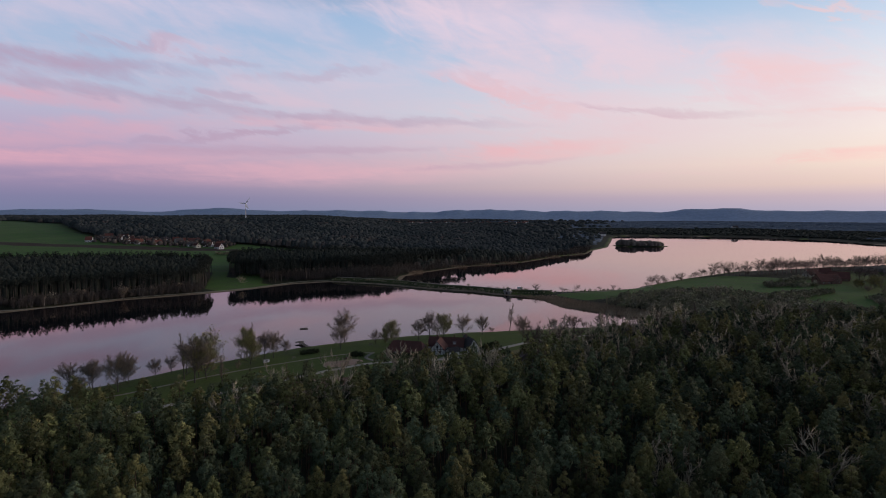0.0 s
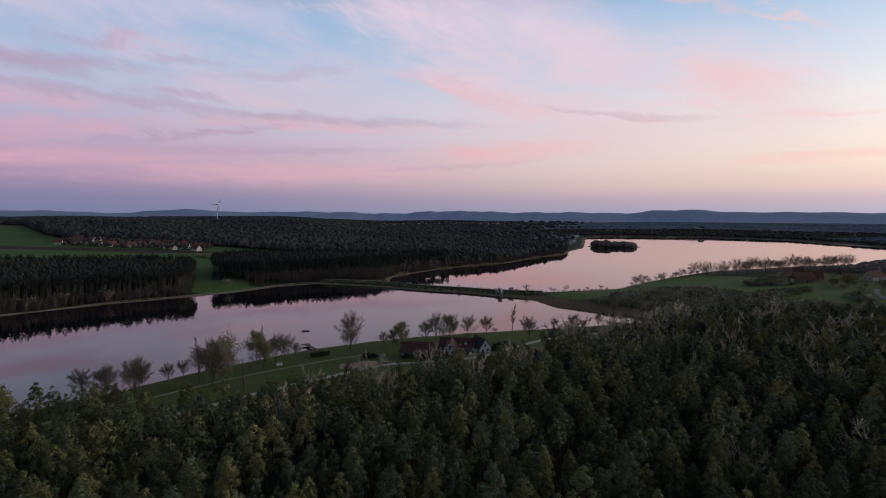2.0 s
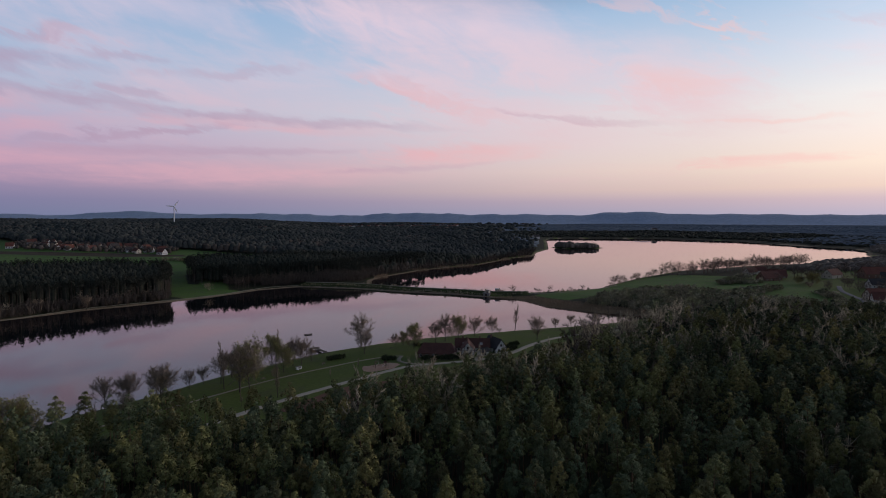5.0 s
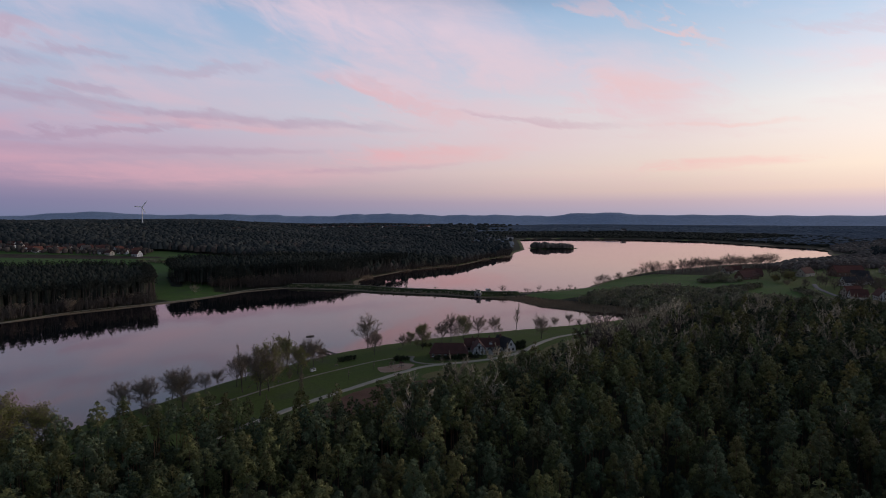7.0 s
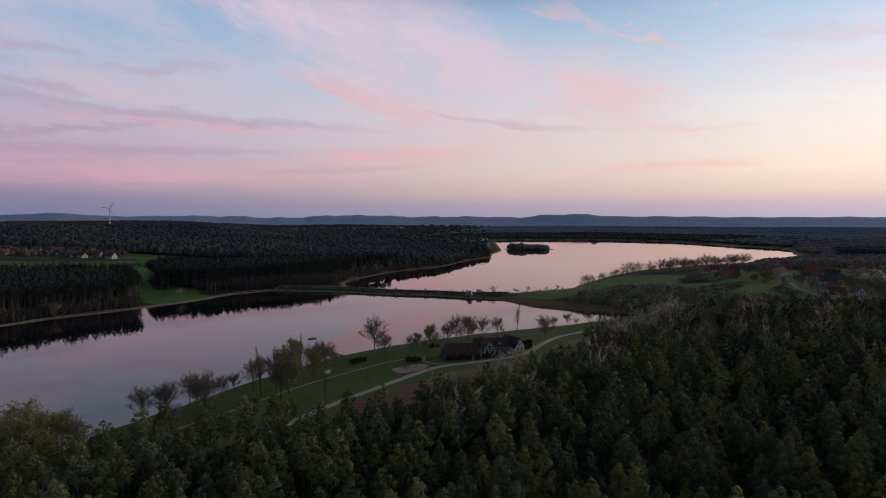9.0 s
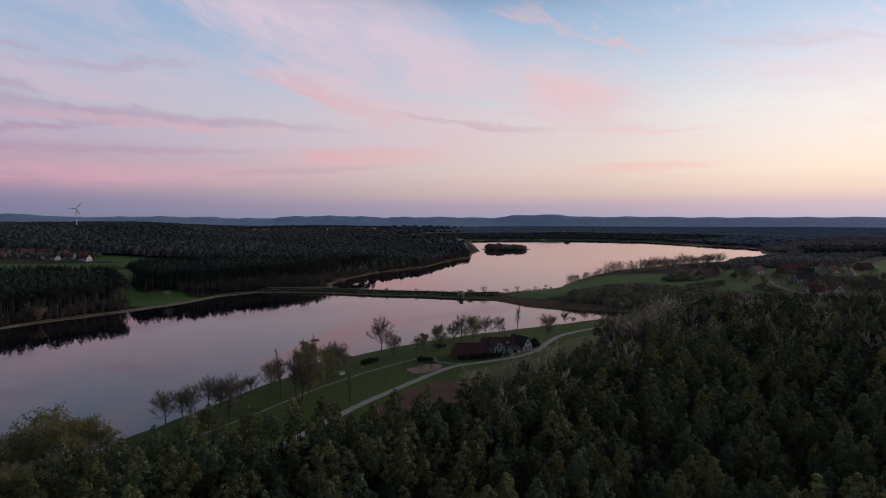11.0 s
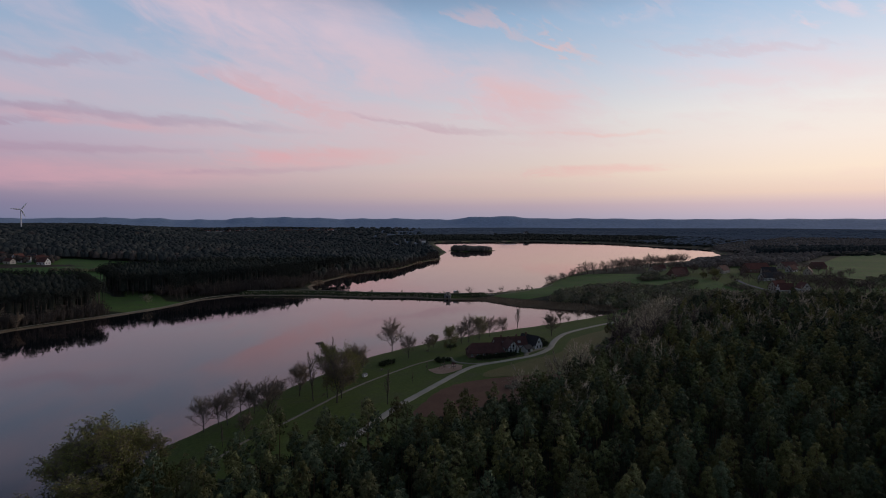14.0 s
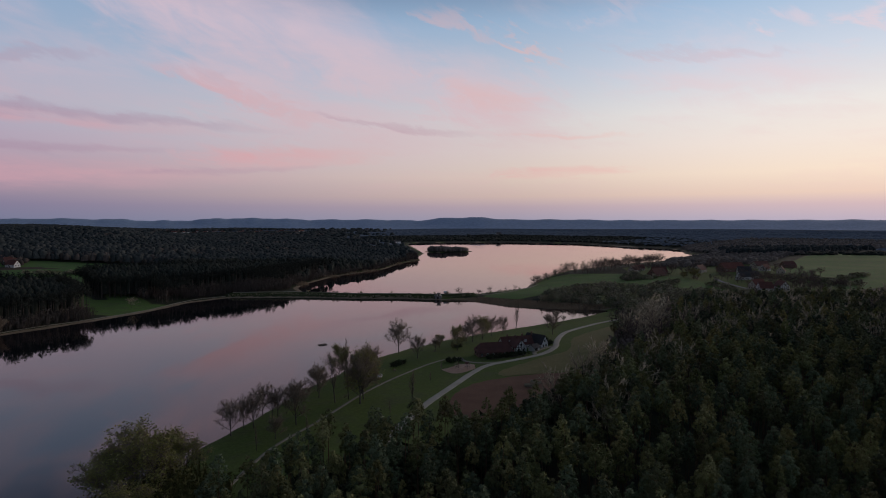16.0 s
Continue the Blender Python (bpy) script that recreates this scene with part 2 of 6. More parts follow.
def ground_material():
    """Forest litter, with grass (red), ploughed soil (green) and dead reed (blue) where the cover map says so."""
    m = bpy.data.materials.new("ground_cover")
    m.use_nodes = True
    n = Nodes(m.node_tree)
    at = n.add("ShaderNodeTexCoord").outputs["Object"]
    big, mid, fine = n.noise(at, 0.012, 4.0, 0.6), n.noise(at, 0.09, 4.0, 0.6), n.noise(at, 0.8, 5.0, 0.65)
    cover = n.add("ShaderNodeVertexColor", layer_name="cover")
    sep = n.add("ShaderNodeSeparateColor")
    n.put(sep.inputs[0], cover.outputs[0])
    litter = n.mix(n.span(mid, 0.35, 0.65), (0.030, 0.028, 0.018, 1), (0.040, 0.048, 0.022, 1))
    grass = n.mix(n.span(big, 0.35, 0.65), (0.092, 0.135, 0.028, 1), (0.118, 0.156, 0.034, 1))
    grass = n.mix(n.span(mid, 0.45, 0.75, 0.0, 0.7), grass, (0.108, 0.122, 0.052, 1))
    lush = n.add("ShaderNodeVertexColor", layer_name="lush")
    grass = n.mix(lush.outputs[0], grass, n.mix(n.span(mid, 0.42, 0.7), n.mix(n.span(big, 0.4, 0.6), (0.088, 0.190, 0.043, 1), (0.120, 0.220, 0.054, 1)), (0.116, 0.168, 0.060, 1)))
    soil = n.mix(n.span(mid, 0.3, 0.7), (0.070, 0.048, 0.034, 1), (0.10, 0.075, 0.05, 1))
    reed = n.mix(n.span(mid, 0.3, 0.7), (0.32, 0.24, 0.16, 1), (0.23, 0.18, 0.115, 1))
    wobble = n.math("MULTIPLY", n.math("SUBTRACT", mid, 0.5), 0.5)
    col = litter
    for socket, c in zip(sep.outputs, (grass, soil, reed)):
        edge = n.math("ADD", socket, n.math("MULTIPLY", wobble, n.math("MULTIPLY", socket, n.math("SUBTRACT", 1.0, socket))))
        col = n.mix(n.span(edge, 0.3, 0.7), col, c)
    hsv = n.add("ShaderNodeHueSaturation")
    n.put(hsv.inputs["Value"], n.span(fine, 0.2, 0.8, 0.7, 1.3, "LINEAR"))
    n.put(hsv.inputs["Color"], col)
    bsdf = n.add("ShaderNodeBsdfPrincipled")
    n.put(bsdf.inputs["Base Color"], hsv.outputs[0])
    bsdf.inputs["Roughness"].default_value = 0.95
    bsdf.inputs["Specular IOR Level"].default_value = 0.15
    b = n.add("ShaderNodeBump")
    b.inputs["Strength"].default_value = 0.6
    b.inputs["Distance"].default_value = 0.25
    n.put(b.inputs["Height"], fine)
    n.put(bsdf.inputs["Normal"], b.outputs[0])
    out = n.add("ShaderNodeOutputMaterial")
    n.put(out.inputs[0], bsdf.outputs[0])
    return m


M_WATER, M_GROUND = water_material(), ground_material()
M_PINE = foliage("pine_needles", [(0.0, (0.140, 0.168, 0.084)), (0.22, (0.102, 0.130, 0.070)), (0.42, (0.168, 0.178, 0.066)), (0.62, (0.200, 0.190, 0.070)), (0.8, (0.120, 0.144, 0.078)), (0.93, (0.222, 0.190, 0.068)), (1.0, (0.174, 0.166, 0.076))])
M_BUSH = foliage("mixed_bushes", [(0.0, (0.38, 0.325, 0.235)), (0.3, (0.21, 0.215, 0.105)), (0.5, (0.29, 0.25, 0.18)), (0.7, (0.145, 0.165, 0.082)), (0.85, (0.42, 0.37, 0.26)), (1.0, (0.26, 0.28, 0.11))])
M_DARKTWIG = surface("dark_twigs", (0.115, 0.088, 0.076), (0.165, 0.128, 0.105), 0.3, 0.95, None, 3.0, island=0.25)
M_DARKBARK = surface("dark_bark", (0.085, 0.070, 0.058), (0.135, 0.108, 0.088), 0.2, 0.95, (0.05, 0.043, 0.038), 2.0, bump=0.02)
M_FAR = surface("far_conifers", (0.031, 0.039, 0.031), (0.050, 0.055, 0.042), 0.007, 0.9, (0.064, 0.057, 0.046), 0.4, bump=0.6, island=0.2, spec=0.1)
# paler and bluer than the nearer conifers: distance haze painted into the colour
M_HAZY = surface("hazy_distant_conifers", (0.040, 0.052, 0.052), (0.072, 0.080, 0.073), 0.006, 0.95, (0.112, 0.104, 0.092), 0.22, bump=1.6, island=0.1, spec=0.05)
M_HEATH = surface("heath_scrub", (0.150, 0.128, 0.112), (0.215, 0.185, 0.155), 0.008, 0.95, (0.13, 0.125, 0.095), 0.25, bump=1.2, island=0.2, spec=0.05)
M_BROWNWOOD = surface("far_bare_woods", (0.090, 0.076, 0.066), (0.140, 0.116, 0.098), 0.01, 0.95, (0.086, 0.085, 0.06), 0.3, bump=0.8, island=0.22, spec=0.05)
# haze over the far plain is mixed into this blue
M_HAZE_BLUE = surface("haze_blue_woods", (0.14, 0.178, 0.220), (0.175, 0.210, 0.250), 0.0025, 0.9, (0.20, 0.22, 0.225), 0.05, bump=2.0, island=0.06, spec=0.0)
# the hills' blue is aerial haze put into the base colour
M_HAZE_HILL = surface("hazy_hill_woods", (0.29, 0.395, 0.55), (0.325, 0.43, 0.58), 0.004, 0.95, None, 0.05)
M_BARK = surface("pine_bark", (0.13, 0.085, 0.058), (0.22, 0.13, 0.075), 0.4, 0.95, (0.05, 0.04, 0.032), 3.0, bump=0.03)
M_GREYBARK = surface("grey_bark", (0.11, 0.092, 0.075), (0.15, 0.128, 0.105), 0.5, 0.95, (0.05, 0.045, 0.04), 4.0, bump=0.02)
M_TWIG = surface("bare_twigs", (0.22, 0.165, 0.12), (0.27, 0.215, 0.15), 0.3, 0.95, None, 3.0, island=0.3)
M_BUD = surface("spring_buds", (0.33, 0.32, 0.10), (0.38, 0.35, 0.13), 0.4, 0.85, (0.10, 0.12, 0.04), 2.0, island=0.3)
M_SCRUB = surface("scrub_twigs", (0.34, 0.29, 0.21), (0.33, 0.305, 0.17), 0.06, 0.95, (0.25, 0.235, 0.14), 0.6, island=0.4)
M_BANK = surface("willow_brush", (0.085, 0.092, 0.030), (0.135, 0.130, 0.042), 0.2, 0.9, (0.10, 0.10, 0.04), 0.9, island=0.4)
M_HEDGE = surface("hedge_leaves", (0.045, 0.060, 0.027), (0.068, 0.075, 0.036), 0.3, 0.9, None, 2.0, island=0.4)
M_REED = surface("dry_reed", (0.42, 0.31, 0.205), (0.32, 0.24, 0.155), 0.1, 0.95, None, 1.0, island=0.3)
M_TRODDEN = surface("trodden_gravel", (0.28, 0.25, 0.185), (0.34, 0.305, 0.23), 0.12, 0.95, (0.18, 0.17, 0.11), 0.9, bump=0.03)
M_GRAVEL = surface("pale_gravel", (0.46, 0.42, 0.33), (0.53, 0.485, 0.385), 0.15, 0.95, (0.30, 0.28, 0.23), 1.5, bump=0.03)
M_ASPHALT = surface("worn_asphalt", (0.22, 0.215, 0.205), (0.27, 0.26, 0.25), 0.2, 0.9, (0.17, 0.17, 0.17), 2.0, bump=0.01)
M_SAND = surface("reddish_sand", (0.42, 0.27, 0.19), (0.48, 0.33, 0.24), 0.2, 0.95, (0.27, 0.19, 0.13), 1.2, bump=0.06)
M_SOIL = surface("ploughed_soil", (0.165, 0.080, 0.048), (0.20, 0.102, 0.060), 0.12, 0.95, (0.115, 0.062, 0.04), 1.3, bump=0.12)
M_FIELD = surface("sprouting_field", (0.150, 0.148, 0.044), (0.185, 0.164, 0.054), 0.05, 0.95, (0.19, 0.145, 0.07), 0.9, bump=0.08)
M_PURPLE = surface("purplish_twigs", (0.160, 0.125, 0.112), (0.225, 0.178, 0.152), 0.1, 0.95, (0.14, 0.128, 0.085), 0.8, island=0.35)
M_WHITE = surface("white_plaster", (0.72, 0.71, 0.68), (0.80, 0.79, 0.76), 0.5, 0.85, (0.60, 0.58, 0.54), 3.0, bump=0.005)
M_CREAM = surface("cream_plaster", (0.58, 0.52, 0.42), (0.66, 0.60, 0.50), 0.5, 0.85, (0.5, 0.45, 0.37), 3.0, bump=0.005)
M_BRICK = surface("brick_wall", (0.20, 0.12, 0.09), (0.26, 0.16, 0.12), 0.6, 0.9, (0.15, 0.1, 0.08), 4.0, bump=0.01)
M_RED = surface("red_clay_tiles", (0.17, 0.062, 0.045), (0.21, 0.082, 0.055), 0.3, 0.8, (0.14, 0.06, 0.045), 2.5, bump=0.04)
M_OLDRED = surface("weathered_clay_tiles", (0.125, 0.054, 0.044), (0.165, 0.070, 0.054), 0.3, 0.85, (0.10, 0.062, 0.05), 2.5, bump=0.04)
M_SLATE = surface("dark_roof_tiles", (0.045, 0.042, 0.045), (0.065, 0.06, 0.06), 0.3, 0.75, (0.09, 0.08, 0.07), 2.5, bump=0.03)
M_TIMBER = surface("dark_timber", (0.035, 0.026, 0.020), (0.055, 0.04, 0.03), 1.0, 0.85, None, 6.0, bump=0.01)
M_PANE = surface("window_glass", (0.02, 0.022, 0.026), (0.03, 0.032, 0.036), 0.8, 0.08, spec=0.6)
M_PALE = surface("pale_twigs", (0.42, 0.36, 0.25), (0.56, 0.475, 0.335), 0.05, 0.95, None, 2.0, island=0.3, each=0.3)
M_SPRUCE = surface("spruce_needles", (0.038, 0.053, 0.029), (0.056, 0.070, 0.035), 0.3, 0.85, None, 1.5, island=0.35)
M_CONCRETE = surface("grey_concrete", (0.22, 0.21, 0.20), (0.28, 0.27, 0.255), 0.4, 0.9, (0.24, 0.23, 0.22), 3.0, bump=0.01)
M_METAL = surface("white_painted_steel", (0.78, 0.79, 0.80), (0.84, 0.84, 0.84), 0.1, 0.4)
M_PLANK = surface("weathered_planks", (0.20, 0.16, 0.12), (0.26, 0.21, 0.16), 1.0, 0.9, (0.14, 0.11, 0.09), 6.0, bump=0.01)

# ---- plan of the land: shorelines, woods and clearings, in metres ----
NEAR_LAKE = [(-700, 60), (-300, 80), (-215, 120), (-190, 160), (-180, 190), (-166, 222), (-150, 240), (-129, 266), (-100, 294), (-79, 314), (-48, 331),
             (-20, 343), (20, 354), (67, 363), (108, 372), (143, 384), (160, 392), (150, 402), (125, 418), (97, 450), (90, 480), (85, 494), (55, 516), (25, 540),
             (-13, 559), (-62, 592), (-123, 618), (-159, 598), (-197, 549), (-235, 516), (-277, 485), (-307, 455), (-333, 424), (-420, 380), (-700, 300)]
FAR_LAKE = [(-48, 618), (0, 581), (38, 561), (68, 541), (100, 537), (150, 546), (190, 561), (216, 590), (274, 645), (372, 725), (439, 748),
            (540, 790), (640, 808), (764, 846), (860, 905), (912, 976), (1000, 1060), (1050, 1150), (1035, 1317), (1050, 1500), (1050, 1606), (934, 1786),
            (645, 1873), (575, 1849), (520, 1740), (444, 1496), (364, 1252), (301, 1138), (262, 1040), (190, 968), (152, 905), (122, 862), (92, 838),
            (56, 812), (24, 784), (0, 750), (-30, 706), (-46, 674)]
FOREST = [(-172, 95), (-178, 130), (-166, 153), (-152, 167), (-143, 175), (-126, 172), (-96, 171), (-75, 177), (-45, 186), (-25, 199), (8, 222), (45, 260), (80, 288), (120, 312),
          (170, 330), (215, 320), (250, 285), (300, 240), (380, 200), (380, 20), (-160, 20)]
SCRUB = [(122, 322), (148, 362), (172, 385), (150, 425), (128, 450), (165, 480), (235, 500), (262, 440), (296, 372), (330, 330), (345, 270), (305, 245), (262, 290), (215, 325), (170, 336)]
MEADOW = [(-185, 170), (-160, 148), (-130, 164), (-96, 160), (-75, 167), (-45, 175), (-25, 189), (8, 221), (45, 260), (80, 288), (120, 320), (155, 388), (90, 380), (0, 360), (-100, 310), (-180, 220)]
EAST_MEADOW = [(100, 505), (150, 540), (190, 555), (222, 585), (280, 640), (330, 660), (370, 590), (372, 520), (345, 450), (318, 385), (300, 352), (262, 440), (235, 500), (160, 478), (120, 470)]
EAST_FIELDS = [(400, 330), (455, 430), (640, 560), (850, 660), (1300, 700), (1300, 560), (800, 470), (560, 330)]
WEST_FIELDS = [(-180, 545), (-215, 560), (-240, 690), (-330, 700), (-450, 640), (-640, 720), (-900, 700), (-1500, 1300), (-1350, 1800), (-900, 1330), (-700, 1080), (-600, 985),
               (-330, 960), (-180, 900), (-170, 800), (-230, 740), (-190, 590), (-160, 580)]
DAM_LINE = [(-118, 630), (-55, 605), (-6, 569), (32, 549), (62, 528), (95, 518)]
ISLAND = (452, 1300)
WOOD_GAP = [(-231, 546), (-208, 536), (-176, 566), (-205, 610), (-237, 618), (-264, 700), (-300, 770), (-340, 700), (-264, 648)]
VILLAGE_EAST = [(300, 350), (380, 600), (450, 690), (560, 660), (640, 600), (560, 480), (430, 330), (340, 320)]


def edge_distance(pts, line, closed=True):
    """Distance of each point to a line of points."""
    best = np.full(len(pts), 1e9)
    ends = line[1:] + line[:1] if closed else line[1:]
    for (ax, ay), (bx, by) in zip(line, ends):
        ex, ey = bx - ax, by - ay
        s = np.clip(((pts[:, 0] - ax) * ex + (pts[:, 1] - ay) * ey) / (ex * ex + ey * ey), 0, 1)
        best = np.minimum(best, np.hypot(pts[:, 0] - ax - s * ex, pts[:, 1] - ay - s * ey))
    return best


def inside(pts, line):
    hit = np.zeros(len(pts), bool)
    for (ax, ay), (bx, by) in zip(line, line[1:] + line[:1]):
        if ay != by:
            cross = ((pts[:, 1] < ay) != (pts[:, 1] < by)) & (pts[:, 0] < (bx - ax) * (pts[:, 1] - ay) / (by - ay) + ax)
            hit ^= cross
    return hit


def signed(pts, line):
    """Distance to the outline, negative inside."""
    d = edge_distance(pts, line)
    return np.where(inside(pts, line), -d, d)


def smooth(x, a, b):
    s = np.clip((x - a) / (b - a), 0, 1)
    return s * s * (3 - 2 * s)


def from_water(pts):
    """Distance from the nearest shoreline, negative in the water; a small ripple makes the banks uneven."""
    d = np.minimum(signed(pts, NEAR_LAKE), signed(pts, FAR_LAKE))
    isle = np.hypot((pts[:, 0] - ISLAND[0]) / 62, (pts[:, 1] - ISLAND[1]) / 52) - 1
    d = np.maximum(d, -isle * 50)
    wob = np.sin(pts[:, 0] * 0.21 + np.sin(pts[:, 1] * 0.13) * 2) * np.sin(pts[:, 1] * 0.17 + 1.3)
    return d + 0.9 * wob


def height(pts):
    """Height of the land over the lakes' level."""
    pts = np.asarray(pts, float)
    d = from_water(pts)
    x, y = pts[:, 0], pts[:, 1]
    r = np.hypot(x, y)
    bearing = np.degrees(np.arctan2(x, y))
    land = 0.45 * (1 - np.exp(-np.maximum(d, 0) / 2.5)) + 15 * (1 - np.exp(-np.maximum(d, 0) / 200))
    west = smooth(-bearing, 2, 15)
    land += west * 36 * smooth(r, 720, 1700) + 8 * smooth(r, 1900, 3600) * (1 - west)
    roll = np.sin(x * 0.0043 + 1.1) * np.cos(y * 0.0037 + x * 0.0011) + 0.6 * np.sin(x * 0.011 + y * 0.007)
    land += roll * 3.0 * smooth(r, 700, 1300) * smooth(d, 30, 250)
    hills = 12 + 0 * bearing
    for at, wide, tall in ((-34, 5, 24), (-22, 3.2, 30), (-17, 6, 14), (-9, 4, 16), (4.3, 4.5, 26), (14, 5, 12), (25.5, 3.4, 34), (33, 6, 10), (-50, 8, 20)):
        hills = hills + 0.68 * tall * np.exp(-((bearing - at) / wide) ** 4)
    hills = hills + 3 * np.sin(bearing * 1.7) + 1.5 * np.sin(bearing * 4.1 + 1)
    up = smooth(r, 3700, 4400)
    land = land * (1 - up) + (72 + hills) * up
    dam = edge_distance(pts, DAM_LINE, False)
    land += 2.5 * (1 - smooth(dam, 1.5, 8.0)) * (d > 0)
    return np.where(d < 0, np.maximum(d * 0.14, -4.0), land)


def ground_z(x, y):
    return float(height(np.array([[x, y]], float))[0])


# ---- mesh helpers ----


def mesh_from(name, verts, faces, materials, index=None, shade=False):
    """A mesh from arrays of corners and of triangles or four-cornered faces."""
    verts, faces = np.asarray(verts, np.float32), np.asarray(faces, np.int32)
    k = faces.shape[1]
    me = bpy.data.meshes.new(name)
    me.vertices.add(len(verts))
    me.vertices.foreach_set("co", verts.ravel())
    me.loops.add(faces.size)
    me.loops.foreach_set("vertex_index", faces.ravel())
    me.polygons.add(len(faces))
    me.polygons.foreach_set("loop_start", np.arange(0, faces.size, k, dtype=np.int32))
    for m in materials:
        me.materials.append(m)
    if index is not None:
        me.polygons.foreach_set("material_index", np.asarray(index, np.int32))
    if shade:
        me.polygons.foreach_set("use_smooth", np.ones(len(faces), bool))
    me.update(calc_edges=True)
    return me


def part(name, shape, material, parent=None, label=""):
    """Links a bmesh or mesh as one object under a thing or a part."""
    if isinstance(shape, bmesh.types.BMesh):
        me = bpy.data.meshes.new(name)
        shape.to_mesh(me)
        shape.free()
        me.materials.append(material)
    else:
        me = shape
    ob = new(name, me)
    if parent:
        ob.parent = parent
    if label:
        ob["label"] = label
    return ob


def box(bm, size, m=None, bevel=0.0):
    """Adds a box of that size, centred, at the pose m, with its edges eased."""
    made = bmesh.ops.create_cube(bm, size=1.0, matrix=(m or Matrix()) @ Matrix.Diagonal((*size, 1)))
    if bevel:
        edges = list({e for v in made["verts"] for e in v.link_edges})
        bmesh.ops.bevel(bm, geom=edges, offset=bevel, segments=1, affect="EDGES")
    return bm


def rod(bm, a, b, r1, r2=None, sides=8):
    """Adds a tapered rod from a to b."""
    a, b = Vector(a), Vector(b)
    turn = (b - a).to_track_quat("Z", "Y").to_matrix().to_4x4()
    bmesh.ops.create_cone(bm, cap_ends=True, segments=sides, radius1=r1, radius2=r1 if r2 is None else r2, depth=(b - a).length, matrix=Matrix.Translation((a + b) / 2) @ turn)
    return bm


# ---- ground and water ----


def spaced(lo, hi, core_lo, core_hi, step, growth):
    mid = list(np.arange(core_lo, core_hi + step, step))
    out, s = [], step
    x = mid[-1]
    while x < hi:
        s *= growth
        x += s
        out.append(min(x, hi))
    low, s, x = [], step, mid[0]
    while x > lo:
        s *= growth
        x -= s
        low.append(max(x, lo))
    return np.array(low[::-1] + mid + out)


def build_ground():
    xs, ys = spaced(-4700, 4700, -350, 470, 4.0, 1.05), spaced(-900, 4700, 10, 690, 4.0, 1.033)
    gx, gy = np.meshgrid(xs, ys)
    pts = np.column_stack([gx.ravel(), gy.ravel()])
    z = height(pts)
    w, h = len(xs), len(ys)
    i = (np.arange(h - 1)[:, None] * w + np.arange(w - 1)[None, :]).ravel()
    faces = np.column_stack([i, i + 1, i + w + 1, i + w])
    # ground past 3600 m takes the hill colour with haze painted in
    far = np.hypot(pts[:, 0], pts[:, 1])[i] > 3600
    me = mesh_from("ground", np.column_stack([pts, z]), faces, [M_GROUND, M_HAZE_HILL], far.astype(int), True)
    d = from_water(pts)
    soft = lambda line, wide=3.0: 1 - smooth(signed(pts, line), -wide, wide)
    grass = np.maximum.reduce([soft(MEADOW), soft(EAST_MEADOW, 6), soft(EAST_FIELDS, 8), soft(WEST_FIELDS, 6), soft(WOOD_GAP, 4), 0.85 * soft(VILLAGE_EAST, 8), 0.46 * (1 - smooth(edge_distance(pts, DAM_LINE, False), 8, 14))])
    grass = np.maximum(grass, (1 - smooth(d, 6, 12)) * (d > 0) * (pts[:, 1] > 200) * np.where(pts[:, 0] < 60, np.where(pts[:, 1] > 400, 0.42, 1.0), 1.0))
    brown = soft([(-900, 890), (-640, 862), (-400, 850), (-300, 875), (-330, 892), (-620, 895), (-900, 930)], 4) * 0.9
    reed = 1 - smooth(np.abs(d - 1.0), 2.0, 4.5)
    reed = reed * np.where(pts[:, 1] > 400, 1.0, 0.35)
    bay = soft([(60, 512), (98, 496), (112, 470), (135, 440), (165, 412), (175, 395), (150, 396), (120, 415), (90, 450), (82, 490)], 3)
    reed = np.maximum(reed, bay * (d > -3))
    col = np.column_stack([grass, brown, reed, np.ones_like(d)]).astype(np.float32)
    layer = me.color_attributes.new("cover", "FLOAT_COLOR", "POINT")
    layer.data.foreach_set("color", col.ravel())
    lush = np.maximum.reduce([soft(EAST_MEADOW, 6) * 0.7, soft(EAST_FIELDS, 8) * 0.8, soft(WEST_FIELDS, 6) * 0.8, soft(WOOD_GAP, 4) * 0.6])
    layer = me.color_attributes.new("lush", "FLOAT_COLOR", "POINT")
    layer.data.foreach_set("color", np.column_stack([lush, lush, lush, np.ones_like(d)]).astype(np.float32).ravel())
    tagged(part("ground", me, None), "rolling land with meadows, forest litter and reedy banks", "ground", kind="structure")


def build_water():
    for name, line in (("water_near_lake", NEAR_LAKE), ("water_far_lake", FAR_LAKE)):
        bm = bmesh.new()
        # the sheet runs a little under the banks
        verts = [bm.verts.new((x, y, 0.0)) for x, y in outset(line, 6.0)]
        bm.faces.new(verts)
        bmesh.ops.triangulate(bm, faces=bm.faces[:])
        tagged(part(name, bm, M_WATER), "calm dark lake water mirroring the pink sky, gloss tinted pink", "water", kind="structure")


def outset(line, by):
    """The outline moved outwards by a distance."""
    area = sum(ax * by_ - bx * ay for (ax, ay), (bx, by_) in zip(line, line[1:] + line[:1]))
    sign = 1 if area > 0 else -1
    out = []
    for i, p in enumerate(line):
        a, b = Vector(line[i - 1]), Vector(line[(i + 1) % len(line)])
        t = (b - a).normalized()
        out.append((p[0] + sign * t.y * by, p[1] - sign * t.x * by))
    return out


